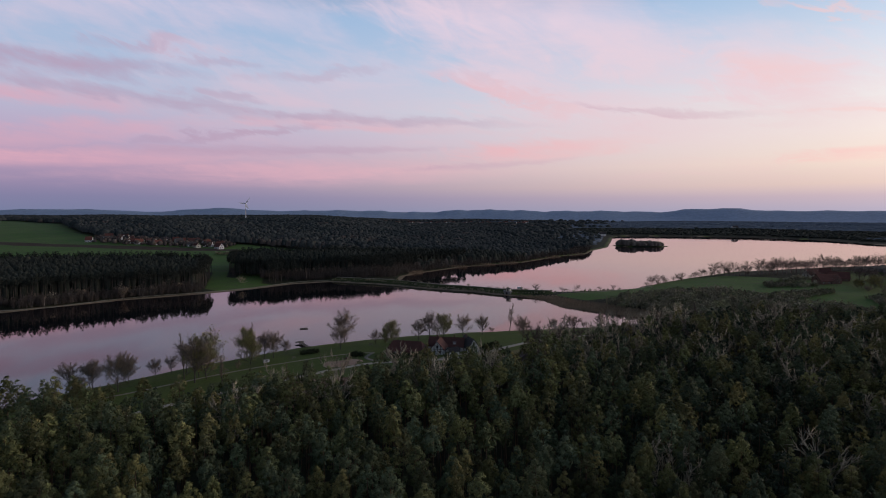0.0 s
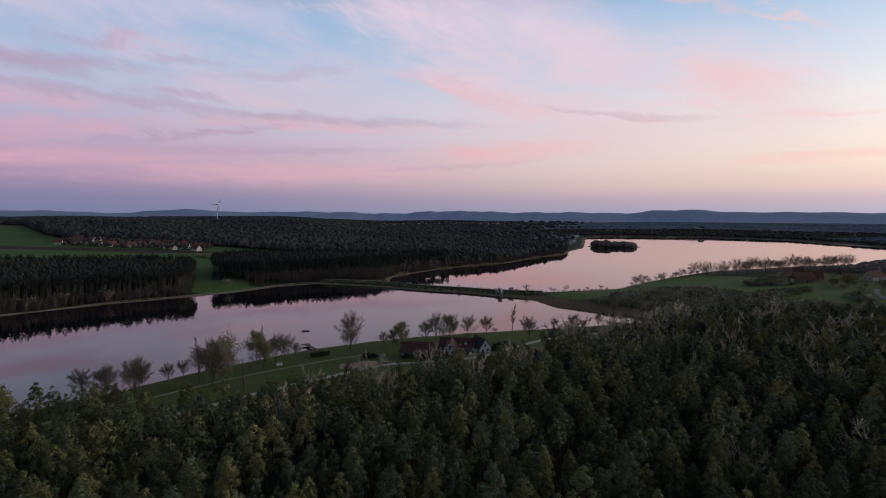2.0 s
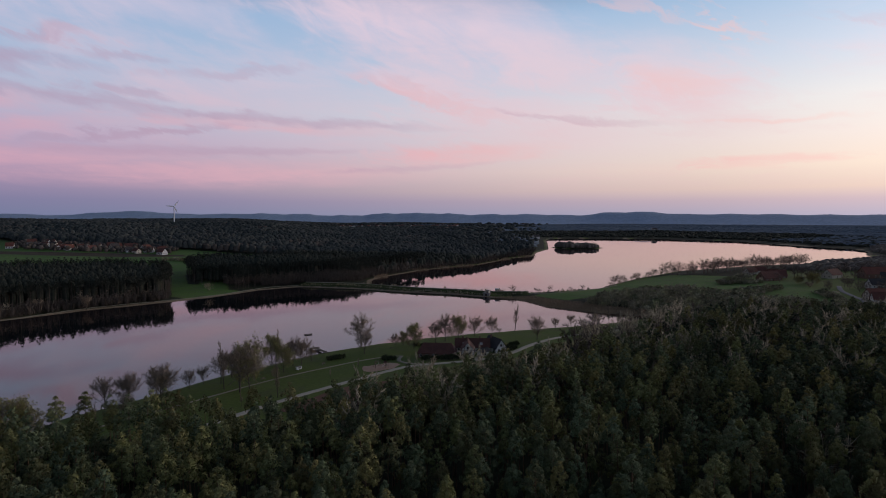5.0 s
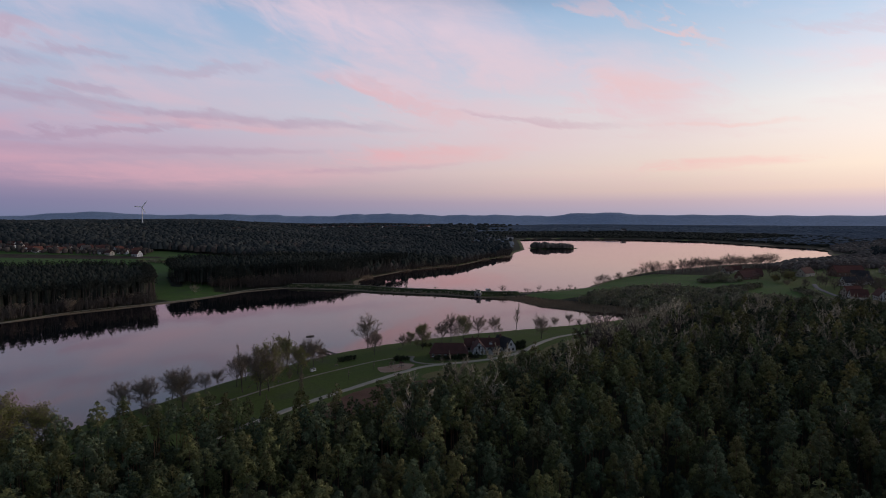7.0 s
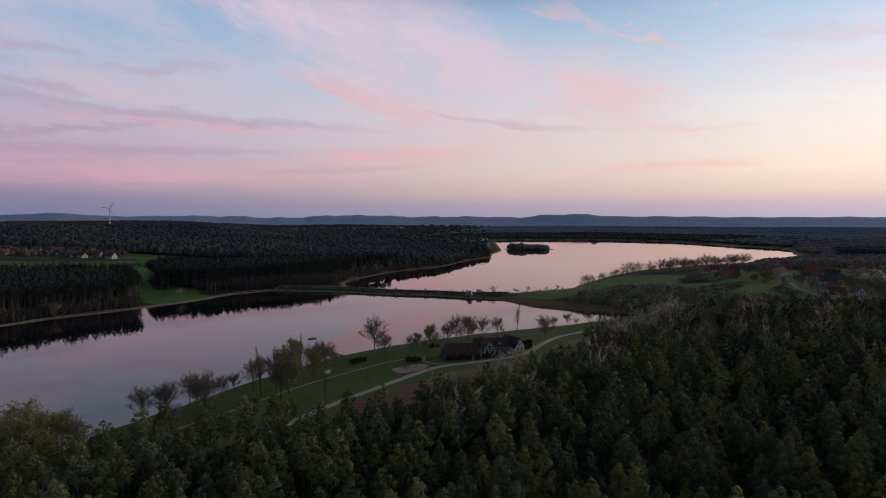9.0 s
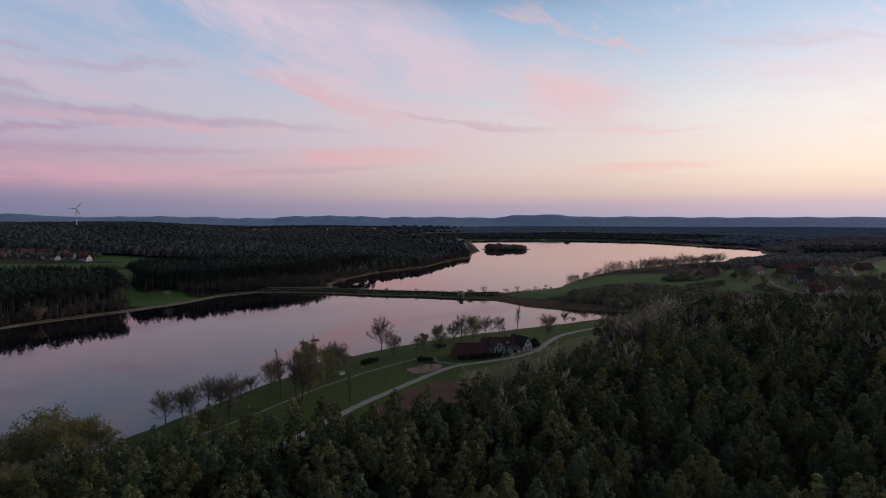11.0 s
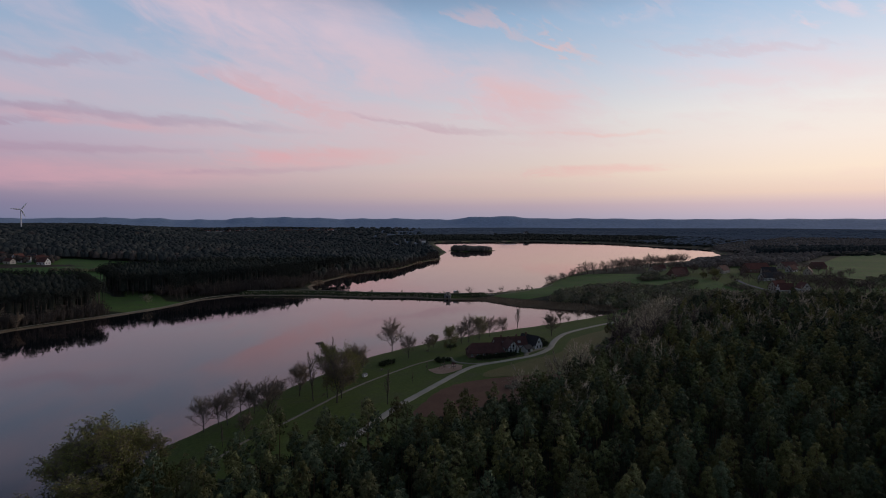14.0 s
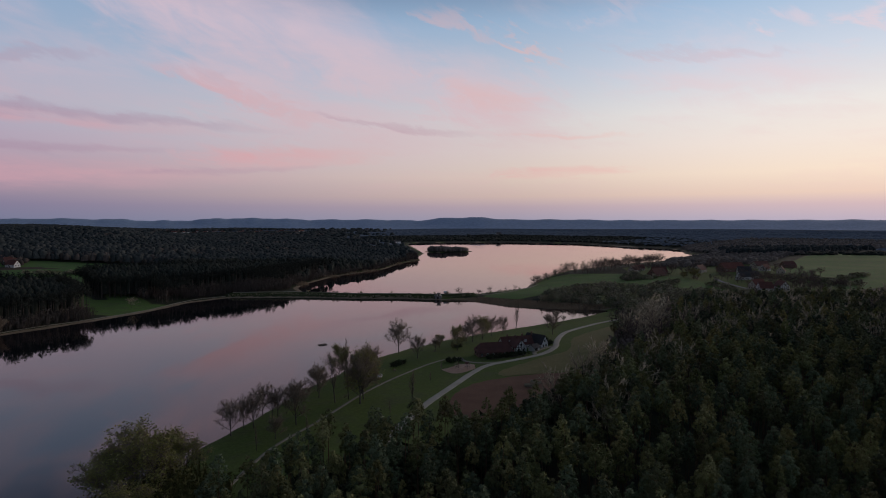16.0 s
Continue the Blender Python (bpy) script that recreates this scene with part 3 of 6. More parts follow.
def spline(points, step=2.0):
    """A smooth line through the points."""
    pts = [Vector(p) for p in points]
    pts = [pts[0] * 2 - pts[1]] + pts + [pts[-1] * 2 - pts[-2]]
    out = []
    for p0, p1, p2, p3 in zip(pts, pts[1:], pts[2:], pts[3:]):
        k = max(2, int((p2 - p1).length / step))
        for j in range(k):
            s = j / k
            out.append(0.5 * (2 * p1 + (p2 - p0) * s + (2 * p0 - 5 * p1 + 4 * p2 - p3) * s * s + (3 * p1 - p0 - 3 * p2 + p3) * s ** 3))
    return out + [pts[-2]]


def ribbon(name, points, wide, material, label, lift=0.14, category="road"):
    """A strip of paving laid over the land, with a slight crown and edges that go into the ground."""
    line = spline(points)
    offs = [(-0.5, -0.25), (-0.47, 0.0), (-0.2, 0.03), (0.2, 0.03), (0.47, 0.0), (0.5, -0.25)]
    rnd = np.random.default_rng(5)
    xy, dz = [], []
    for i, p in enumerate(line):
        t = (line[min(i + 1, len(line) - 1)] - line[max(i - 1, 0)]).normalized()
        side = Vector((t.y, -t.x))
        w = wide * (1 + rnd.uniform(-0.07, 0.07))
        for o, up in offs:
            xy.append(p + side * (o * w))
            dz.append(up + lift)
    xy = np.array([(p.x, p.y) for p in xy])
    verts = np.column_stack([xy, height(xy) + np.array(dz)])
    k = len(offs)
    faces = [(i * k + j, i * k + j + 1, (i + 1) * k + j + 1, (i + 1) * k + j) for i in range(len(line) - 1) for j in range(k - 1)]
    return tagged(part(name, mesh_from(name, verts, faces, [material]), None), label, category, kind="structure")


def patch(name, outline, material, label, lift=0.1, category="field", ragged=0.6):
    """A piece of ground cover with an uneven outline, draped over the land."""
    line = spline(outline + outline[:1], 3.0)[:-1]
    rnd = np.random.default_rng(len(name))
    line = [p + Vector(rnd.uniform(-ragged, ragged, 2)) for p in line]
    xs, ys = [p.x for p in line], [p.y for p in line]
    ring = [(p.x, p.y) for p in line]
    gx, gy = np.meshgrid(np.arange(min(xs), max(xs), 3.0), np.arange(min(ys), max(ys), 3.0))
    grid = np.column_stack([gx.ravel(), gy.ravel()])
    grid = grid[signed(grid, ring) < -1.5]
    from mathutils.geometry import delaunay_2d_cdt
    co = [Vector(p) for p in ring] + [Vector(p) for p in grid]
    v, _, f, *_ = delaunay_2d_cdt(co, [], [list(range(len(ring)))], 1, 0.001)
    xy = np.array([(p.x, p.y) for p in v])
    me = mesh_from(name, np.column_stack([xy, height(xy) + lift]), [t for t in f if len(t) == 3], [material])
    return tagged(part(name, me, None), label, category, kind="structure")


build_ground()
build_water()
ribbon("lane", [(-118, 186), (-99, 207), (-84, 222), (-64, 239), (-46, 254), (-33, 262), (-15, 264.5), (2, 268), (14, 275), (23, 283), (31, 293), (44, 307), (60, 320), (88, 333), (116, 342), (150, 348)], 3.6, M_GRAVEL, "pale gravel lane winding past the lakeside farm")
ribbon("shore_path", [(-170, 170), (-147, 206), (-126, 226), (-109, 243), (-94, 257), (-72, 273), (-49, 286), (-36, 288)], 1.3, M_TRODDEN, "narrow pale gravel footpath across the shore meadow", category="path")
ribbon("yard_path", [(-36, 288), (-38, 276), (-32, 267), (-22, 264)], 2.0, M_TRODDEN, "short gravel link between farm and lane", category="path")
ribbon("yard_drive", [(-1, 268), (3, 275), (14, 281), (22, 283)], 2.6, M_TRODDEN, "gravel drive round the gabled farmhouse", category="path")
ribbon("dam_path", [(-118, 630), (-55, 605), (-6, 569), (32, 549), (62, 528), (95, 518), (130, 520), (175, 545), (215, 575)], 2.2, M_TRODDEN, "gravel path along the crest of the dam", category="path")
ribbon("village_lane", [(300, 372), (318, 376), (333, 390), (346, 415), (360, 440), (385, 470)], 4.0, M_ASPHALT, "grey asphalt lane into the village")
ribbon("beach_path", [(-420, 395), (-333, 431), (-277, 493), (-235, 524), (-195, 558), (-160, 606), (-122, 627)], 2.0, M_TRODDEN, "pale path along the wooded far bank", category="path")
patch("crop_field", [(-33, 250), (0, 261), (22, 270), (48, 298), (90, 318), (112, 320), (80, 293), (45, 266), (10, 228), (-14, 232), (-38, 240)], M_FIELD, "olive field of young crop beside the gravel lane")
patch("ploughed_field", [(-86, 208), (-62, 233), (-40, 237), (-14, 230), (6, 221), (-12, 206), (-40, 196), (-70, 192)], M_SOIL, "dark brown ploughed field at the forest edge")
patch("sand_playground", [(-56, 268), (-44, 272), (-38, 266), (-44, 258), (-54, 256)], M_SAND, "patch of reddish sand of a playground", category="sand", ragged=0.9)

# ---- trees ----


def tuft_blades(rng, centre, size, count, width, lift=0.35):
    """Pointed blades of foliage that fan out from a twig's end."""
    ways = rng.normal(size=(count, 3))
    ways[:, 2] = np.abs(ways[:, 2]) * 0.9 + lift * rng.uniform(-0.6, 1, count)
    ways /= np.linalg.norm(ways, axis=1)[:, None]
    side = np.cross(ways, rng.normal(size=(count, 3)))
    side /= np.linalg.norm(side, axis=1)[:, None]
    reach = size * rng.uniform(0.7, 1.15, (count, 1))
    a = centre - ways * size * 0.25
    mid = centre + ways * reach * 0.35
    tip = centre + ways * reach
    w = side * (width * rng.uniform(0.7, 1.3, (count, 1)))
    quad = np.stack([a, mid + w, tip, mid - w], 1)
    return quad.reshape(-1, 3)


def lump(rng, centre, out, size, count, leaf=1.0):
    """A clump of needles: small ragged leaves that lie over one another like a rough dome, facing outwards."""
    ways = rng.normal(size=(count, 3)) + np.array(out) * 1.0 + np.array([0, 0, 0.55])
    ways /= np.linalg.norm(ways, axis=1)[:, None]
    at = centre + ways * size * rng.uniform(0.55, 1.0, (count, 1))
    face = ways + rng.normal(size=(count, 3)) * 0.3
    face /= np.linalg.norm(face, axis=1)[:, None]
    a = np.cross(face, rng.normal(size=(count, 3)))
    a /= np.linalg.norm(a, axis=1)[:, None]
    b = np.cross(face, a)
    s = size * leaf * rng.uniform(0.6, 1.05, (count, 1))
    tip = ways * 0.6 - face * np.sum(ways * 0.6 * face, axis=1)[:, None] + a
    tip /= np.linalg.norm(tip, axis=1)[:, None]
    side = np.cross(face, tip)
    p = at + tip * s * 1.15 + ways * s * 0.2
    q = at - tip * s * 0.35 + side * s * 0.36
    r = at - tip * s * 0.35 - side * s * 0.36
    return np.stack([p, q, r], 1).reshape(-1, 3)


def pine(seed, tall, boughs, tufts, leaves, size, spread, sides=6, low=None, leaf=1.0):
    """A Scots pine: corners and triangles of its trunk with boughs, and of its crown."""
    rng = np.random.default_rng(seed)
    lean = rng.uniform(-0.6, 0.6, 2)
    rings, tv = 4, []
    for k in range(rings):
        s = k / (rings - 1)
        c = np.array([lean[0] * s * s, lean[1] * s * s, tall * 0.96 * s])
        r = 0.21 * (1 - 0.85 * s)
        ang = np.arange(sides) / sides * 2 * math.pi
        tv.append(np.column_stack([c[0] + r * np.cos(ang), c[1] + r * np.sin(ang), np.full(sides, c[2])]))
    tv = np.concatenate(tv)
    tf = []
    for k in range(rings - 1):
        for j in range(sides):
            a, b, c, d = k * sides + j, k * sides + (j + 1) % sides, (k + 1) * sides + (j + 1) % sides, (k + 1) * sides + j
            tf += [(a, b, c), (a, c, d)]
    crown, wood = [], []
    domed = low is None
    low = low or rng.uniform(0.62, 0.77)
    for k in range(boughs * tufts if domed else 0):
        # puffs of needles over a dome, each at the end of a short bough
        q = (k + rng.uniform(0, 1)) / (boughs * tufts)
        ang = k * 2.4 + rng.uniform(-0.5, 0.5)
        out = spread * math.sqrt(max(1 - q ** 2.2, 0.03)) * rng.uniform(0.45, 1.15) * (0.75 if q < 0.12 else 1.0)
        s = low + (0.96 - low) * q
        root = np.array([lean[0] * s * s, lean[1] * s * s, tall * s - 0.5])
        way = np.array([math.cos(ang), math.sin(ang), 0.25])
        c = root + way * out
        crown.append(lump(rng, c, way * 0.7, size * rng.uniform(0.7, 1.3) * (1.1 - 0.25 * q), leaves, leaf))
        if sides > 3 and k % 2:
            o = np.array([0, 0, 0.06])
            wood.append(np.stack([root - o, root + way * out * 0.85, root + o]))
    for b in range(0 if domed else boughs):
        s = low + (0.97 - low) * (b + rng.uniform(0, 0.8)) / boughs
        q = (s - low) / (1 - low)
        reach = spread * (0.6 + 1.2 * q if q < 0.33 else 1.0 - 1.05 * (q - 0.33)) * rng.uniform(0.7, 1.2)
        ang = b * 2.4 + rng.uniform(-0.5, 0.5)
        root = np.array([lean[0] * s * s, lean[1] * s * s, tall * s - 0.3])
        way = np.array([math.cos(ang), math.sin(ang), rng.uniform(0.15, 0.55)])
        for j in range(tufts):
            f = 1.0 - 0.7 * (j / max(tufts, 1)) * rng.uniform(0.8, 1.1)
            side = np.array([-way[1], way[0], 0]) * rng.uniform(-0.5, 0.5) * reach * f
            c = root + way * reach * f + side + np.array([0, 0, rng.uniform(-0.1, 0.35)])
            crown.append(lump(rng, c, way * 0.8, size * rng.uniform(0.75, 1.25), leaves))
        if sides > 3:
            end = root + way * reach * 0.85
            o = np.array([0, 0, 0.06])
            wood.append(np.stack([root - o, end, root + o]))
    top = np.array([lean[0], lean[1], tall * 0.97])
    crown.append(lump(rng, top, (0, 0, 1.2), size * 1.0, leaves + 3, leaf))
    if wood:
        base = len(tv)
        tv = np.concatenate([tv] + wood)
        tf += [tuple(base + 3 * i + k for k in range(3)) for i in range(len(wood))]
    cv = np.concatenate(crown)
    return (tv, np.array(tf)), (cv, np.arange(len(cv)).reshape(-1, 3))


def blob(seed, tall, wide, sides=5, rows=((0.15, 0.8), (0.60, 0.92), (0.88, 0.58))):
    """A small far-off tree crown: one rough, uneven, rounded shell."""
    rng = np.random.default_rng(seed)
    v = []
    for z, r in rows:
        ang = (np.arange(sides) + rng.uniform(-0.35, 0.35, sides)) / sides * 2 * math.pi
        rr = wide * r * rng.uniform(0.7, 1.25, sides)
        v.append(np.column_stack([rr * np.cos(ang), rr * np.sin(ang), tall * (z + rng.uniform(-0.07, 0.07, sides))]))
    v = np.concatenate(v + [np.array([[rng.uniform(-0.3, 0.3) * wide, rng.uniform(-0.3, 0.3) * wide, tall]])])
    tri, top = [], len(rows) * sides
    for j in range(sides):
        k = (j + 1) % sides
        for b in range(0, top - sides, sides):
            tri += [(b + j, b + k, b + sides + k), (b + j, b + sides + k, b + sides + j)]
        tri.append((top - sides + j, top - sides + k, top))
    return v, np.array(tri)


LOW = ((0.25, 0.9), (0.80, 0.70))          # a flatter shell for the farthest crowns


def spread_points(line, step, seed, keep=None, jitter=0.42):
    """Uneven points at about one step from each other inside an outline."""
    rng = np.random.default_rng(seed)
    xs, ys = [p[0] for p in line], [p[1] for p in line]
    gx, gy = np.meshgrid(np.arange(min(xs), max(xs), step), np.arange(min(ys), max(ys), step * 0.87))
    gx = gx + (np.arange(gx.shape[0]) % 2)[:, None] * step / 2
    pts = np.column_stack([gx.ravel(), gy.ravel()]) + rng.uniform(-jitter, jitter, (gx.size, 2)) * step
    pts = pts[inside(pts, line)]
    return pts if keep is None else pts[keep(pts)]


def scatter(name, protos, pts, materials, seed, low, high, label, sink=0.2, widen=0.15, category="forest", zs=None, shade=False):
    """One joined mesh of many trees. protos: lists of (corners, faces, material slot)."""
    rng = np.random.default_rng(seed)
    z = height(pts) - sink if zs is None else zs
    pick = rng.integers(0, len(protos), len(pts))
    turn, size = rng.uniform(0, 2 * math.pi, len(pts)), rng.uniform(low, high, len(pts))
    fat = size * rng.uniform(1 - widen, 1 + widen, len(pts))
    V, F, I, T, base = [], [], [], [], 0
    hue = rng.uniform(0, 1, len(pts))
    for k, proto in enumerate(protos):
        m = pick == k
        n = int(m.sum())
        if not n:
            continue
        c, s = np.cos(turn[m])[:, None], np.sin(turn[m])[:, None]
        for v, f, slot in proto:
            x = (v[None, :, 0] * c - v[None, :, 1] * s) * fat[m][:, None] + pts[m][:, 0:1]
            y = (v[None, :, 0] * s + v[None, :, 1] * c) * fat[m][:, None] + pts[m][:, 1:2]
            zz = v[None, :, 2] * size[m][:, None] + z[m][:, None]
            V.append(np.stack([x, y, zz], 2).reshape(-1, 3))
            F.append((f[None] + (base + np.arange(n) * len(v))[:, None, None]).reshape(-1, f.shape[1]))
            I.append(np.full(n * len(f), slot))
            T.append(np.repeat(hue[m], len(v)))
            base += n * len(v)
    me = mesh_from(name, np.concatenate(V), np.concatenate(F), materials, np.concatenate(I), shade)
    layer = me.attributes.new("tint", "FLOAT", "POINT")
    layer.data.foreach_set("value", np.concatenate(T).astype(np.float32))
    return tagged(part(name, me, None), label, category, kind="stuff")


# the pine forest below the camera: its nearest stand tree by tree, the rest as one mass
stand = spread_points(FOREST, 4.9, 11)
# a belt of leafless bushes along the field's side of the forest
THICKET = [(-2, 206), (12, 222), (45, 258), (84, 288), (122, 314), (150, 332), (164, 318), (124, 288), (70, 246), (28, 208)]
CLEARING = [(150, 130), (170, 190), (240, 200), (260, 120), (200, 80)]
stand = stand[~inside(stand, CLEARING) | (np.random.default_rng(1).uniform(size=len(stand)) < 0.25)]
# trees that only close the place behind the camera are kept simple
hidden = (stand[:, 1] < 62) | ((stand[:, 1] < 0.5 * (stand[:, 0] + 172)) & (stand[:, 1] < 1.28 * stand[:, 0] - 25) & (stand[:, 1] < 0.815 * (stand[:, 0] + 88) - 20))
aside, stand = stand[hidden], stand[~hidden]
close = (stand[:, 0] > -95) & (stand[:, 0] < 92) & (stand[:, 1] > 80) & (stand[:, 1] < 108) & ~inside(stand, THICKET)
stand, close = stand[~inside(stand, THICKET)], close[~inside(stand, THICKET)]
# dark spruces among the pines to the east: their colour imitates its shaded side
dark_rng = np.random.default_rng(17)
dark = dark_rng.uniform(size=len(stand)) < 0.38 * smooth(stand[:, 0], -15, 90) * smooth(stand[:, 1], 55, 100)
close &= ~dark
fine_pines = []
for k in range(9):
    (tv, tf), (cv, cf) = pine(100 + k, 19.0 + k % 3, 12, 2, 90, 0.74, 1.75, leaf=0.42)
    fine_pines.append((mesh_from("trunk", tv, tf, [M_BARK]), mesh_from("crown", cv, cf, [M_PINE])))
rng = np.random.default_rng(21)
near = stand[close]
for (x, y), z in zip(near, height(near)):
    root = new("pine_tree")
    root.empty_display_size = 0.5
    k = rng.integers(0, len(fine_pines))
    part("trunk", fine_pines[k][0], None, root)
    part("crown", fine_pines[k][1], None, root)
    s = rng.uniform(0.68, 1.16)
    root.matrix_world = pose(x, y, z - 0.2, 0, 0, rng.uniform(0, 360)) @ Matrix.Diagonal((s * rng.uniform(0.85, 1.15), s * rng.uniform(0.85, 1.15), s, 1))
    tagged(root, "tall Scots pine with dark green crown and bare brown trunk", "tree", "pines of the near forest")


def mid_pine(seed):
    (tv, tf), (cv, cf) = pine(seed, 19.5, 7, 2, 28, 0.86, 1.72, 3, leaf=0.68)
    return [(tv, tf, 0), (cv, cf, 1)]


middle = [mid_pine(200 + k) for k in range(10)]
rim = (edge_distance(stand, FOREST) < 13) & (stand[:, 0] > -100) & (stand[:, 1] > 120)
dark &= ~rim
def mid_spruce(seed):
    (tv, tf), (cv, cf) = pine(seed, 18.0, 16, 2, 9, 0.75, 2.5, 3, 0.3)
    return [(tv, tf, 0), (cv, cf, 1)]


scatter("spruces_in_forest", [mid_spruce(250 + k) for k in range(5)], stand[dark], [M_BARK, M_SPRUCE], 6, 0.72, 1.1, "dark pointed spruces among the pines, standing in for shade")
scatter("pine_forest", middle, stand[~close & ~rim & ~dark], [M_BARK, M_PINE], 3, 0.66, 1.16, "dense dark green pine forest seen from above")
scatter("forest_rim", middle, stand[rim], [M_BARK, M_PINE], 5, 0.48, 0.8, "lower young pines along the forest edge", widen=0.25)
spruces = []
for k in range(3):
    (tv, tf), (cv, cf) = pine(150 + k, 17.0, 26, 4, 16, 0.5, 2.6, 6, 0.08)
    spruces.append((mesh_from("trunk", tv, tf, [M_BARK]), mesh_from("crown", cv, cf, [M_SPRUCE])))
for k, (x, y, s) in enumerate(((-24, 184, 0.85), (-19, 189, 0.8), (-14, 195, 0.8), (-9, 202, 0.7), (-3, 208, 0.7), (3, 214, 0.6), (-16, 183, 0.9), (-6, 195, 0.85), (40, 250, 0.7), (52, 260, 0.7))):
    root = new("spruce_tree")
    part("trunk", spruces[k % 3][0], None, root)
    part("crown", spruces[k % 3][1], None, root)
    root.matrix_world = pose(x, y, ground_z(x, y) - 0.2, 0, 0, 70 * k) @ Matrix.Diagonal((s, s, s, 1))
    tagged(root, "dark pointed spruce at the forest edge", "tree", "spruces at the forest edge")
BACK = [(-250, -140), (420, -140), (420, 20), (-165, 20), (-185, 60), (-230, 40)]
aside = np.concatenate([aside, spread_points(BACK, 6.5, 12, lambda p: from_water(p) > 8)])
scatter("forest_behind", [[(*blob(460 + k, 18, 3.4, 5, LOW), 0)] for k in range(5)], aside, [M_PINE], 4, 0.8, 1.1, "more of the dark pine forest")

# ---- woods beyond the lakes ----
WEST_WOOD = [(-520, 375), (-430, 396), (-345, 440), (-292, 500), (-250, 530), (-231, 546), (-240, 580), (-264, 645), (-330, 655), (-420, 630), (-520, 590)]
MID_WOOD = [(-237, 622), (-200, 622), (-160, 640), (-110, 660), (-85, 690), (-45, 735), (5, 790), (40, 830), (-60, 790), (-150, 760), (-235, 745), (-264, 702)]


def slim_pine(seed):
    (tv, tf), (cv, cf) = pine(seed, 19.0, 8, 2, 12, 0.95, 2.0, 3, leaf=0.8)
    return [(tv, tf, 0), (cv, cf, 1)]


slim = [slim_pine(300 + k) for k in range(6)]
# trunks show at the front of the woods; behind it only crowns
west, mid = spread_points(WEST_WOOD, 4.9, 31), spread_points(MID_WOOD, 4.9, 33)
inner = [[(*blob(480 + k, 19, 3.0), 0)] for k in range(6)]
for name, pts, seed, label in (("shore_pine_wood", west, 32, "tall pine wood with bare trunks along the far bank"), ("dam_pine_wood", mid, 34, "dark pine wood at the end of the dam")):
    front = (from_water(pts) < 30) | (edge_distance(pts, WEST_WOOD if name == "shore_pine_wood" else MID_WOOD) < 9)
    near_bank = name == "shore_pine_wood"
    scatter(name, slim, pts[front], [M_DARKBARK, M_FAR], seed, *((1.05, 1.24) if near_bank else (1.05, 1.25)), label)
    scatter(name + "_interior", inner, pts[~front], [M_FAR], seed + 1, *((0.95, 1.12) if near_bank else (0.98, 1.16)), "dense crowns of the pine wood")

SECTOR = [(0, 300), (-2600, 2300), (-3000, 3700), (0, 3700), (3600, 3000), (3300, 900), (900, 560)]
TOWN = [(-330, 2700), (500, 2850), (600, 3300), (-300, 3150)]


def wooded(lo, hi):
    def keep(p):
        r = np.hypot(p[:, 0], p[:, 1])
        ok = (r >= lo) & (r < hi) & (from_water(p) > np.where((p[:, 0] < 300) & (p[:, 1] < 1150), 11, 34))
        for clear in (WEST_FIELDS, EAST_FIELDS, VILLAGE_EAST, WEST_WOOD, MID_WOOD, EAST_MEADOW, TOWN, WOOD_GAP):
            ok &= signed(p, clear) > 5
        ok &= ~((p[:, 0] > 230) & (r < 1150)) & (edge_distance(p, DAM_LINE, False) > 40)
        ok &= ~((p[:, 0] > -60) & (p[:, 1] < 700)) & ~((r > 1450) & (from_water(p) < 330) & (p[:, 0] > 480) & (p[:, 1] > 1500)) & ~((p[:, 0] > 700) & (from_water(p) < 70))
        return ok
    return keep


for lo, hi, step, seed in ((560, 900, 6.0, 41), (900, 1350, 7.6, 42), (1350, 2000, 11.5, 43), (2000, 3700, 19.0, 44)):
    pts = spread_points(SECTOR, step, seed, wooded(lo, hi))
    if hi == 900:
        near_part = np.hypot(pts[:, 0], pts[:, 1]) < 730
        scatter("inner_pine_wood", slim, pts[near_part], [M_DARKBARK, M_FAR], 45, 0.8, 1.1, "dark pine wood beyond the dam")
        pts = pts[~near_part]
    protos = [[(*blob(500 + seed + k, 14.5, step * 0.86, 5, LOW), 0)] for k in range(7)]
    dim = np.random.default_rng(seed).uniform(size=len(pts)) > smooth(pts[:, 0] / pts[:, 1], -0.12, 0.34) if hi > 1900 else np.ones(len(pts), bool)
    bare = dim & (np.sin(pts[:, 0] * 0.013 + 2 * np.sin(pts[:, 1] * 0.006)) * np.cos(pts[:, 1] * 0.021 + pts[:, 0] * 0.004) + np.random.default_rng(seed + 1).normal(0, 0.5, len(pts)) > 0.8)
    # from 900 m outwards the needles' colour includes some haze
    scatter("distant_forest", protos, pts[dim & ~bare], [M_FAR if hi == 900 else M_HAZY], seed, 0.6, 1.15, "dark conifer forest stretching to the hills", sink=0.5, widen=0.3)
    scatter("bare_far_woods", protos, pts[bare], [M_BROWNWOOD], seed + 2, 0.55, 0.95, "grey-brown leafless stands among the conifers", sink=0.5, widen=0.3)
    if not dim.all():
        # crowns of the plain, coloured with the distance haze
        scatter("blue_forest", [[(*blob(520 + seed + k, 6.0, step * 1.3, 5, LOW), 0)] for k in range(7)], pts[~dim], [M_HAZE_BLUE], seed + 5, 0.8, 1.05, "hazy blue woods of the plain beyond the lake", sink=1.0, shade=True)

# ---- bare spring trees ----


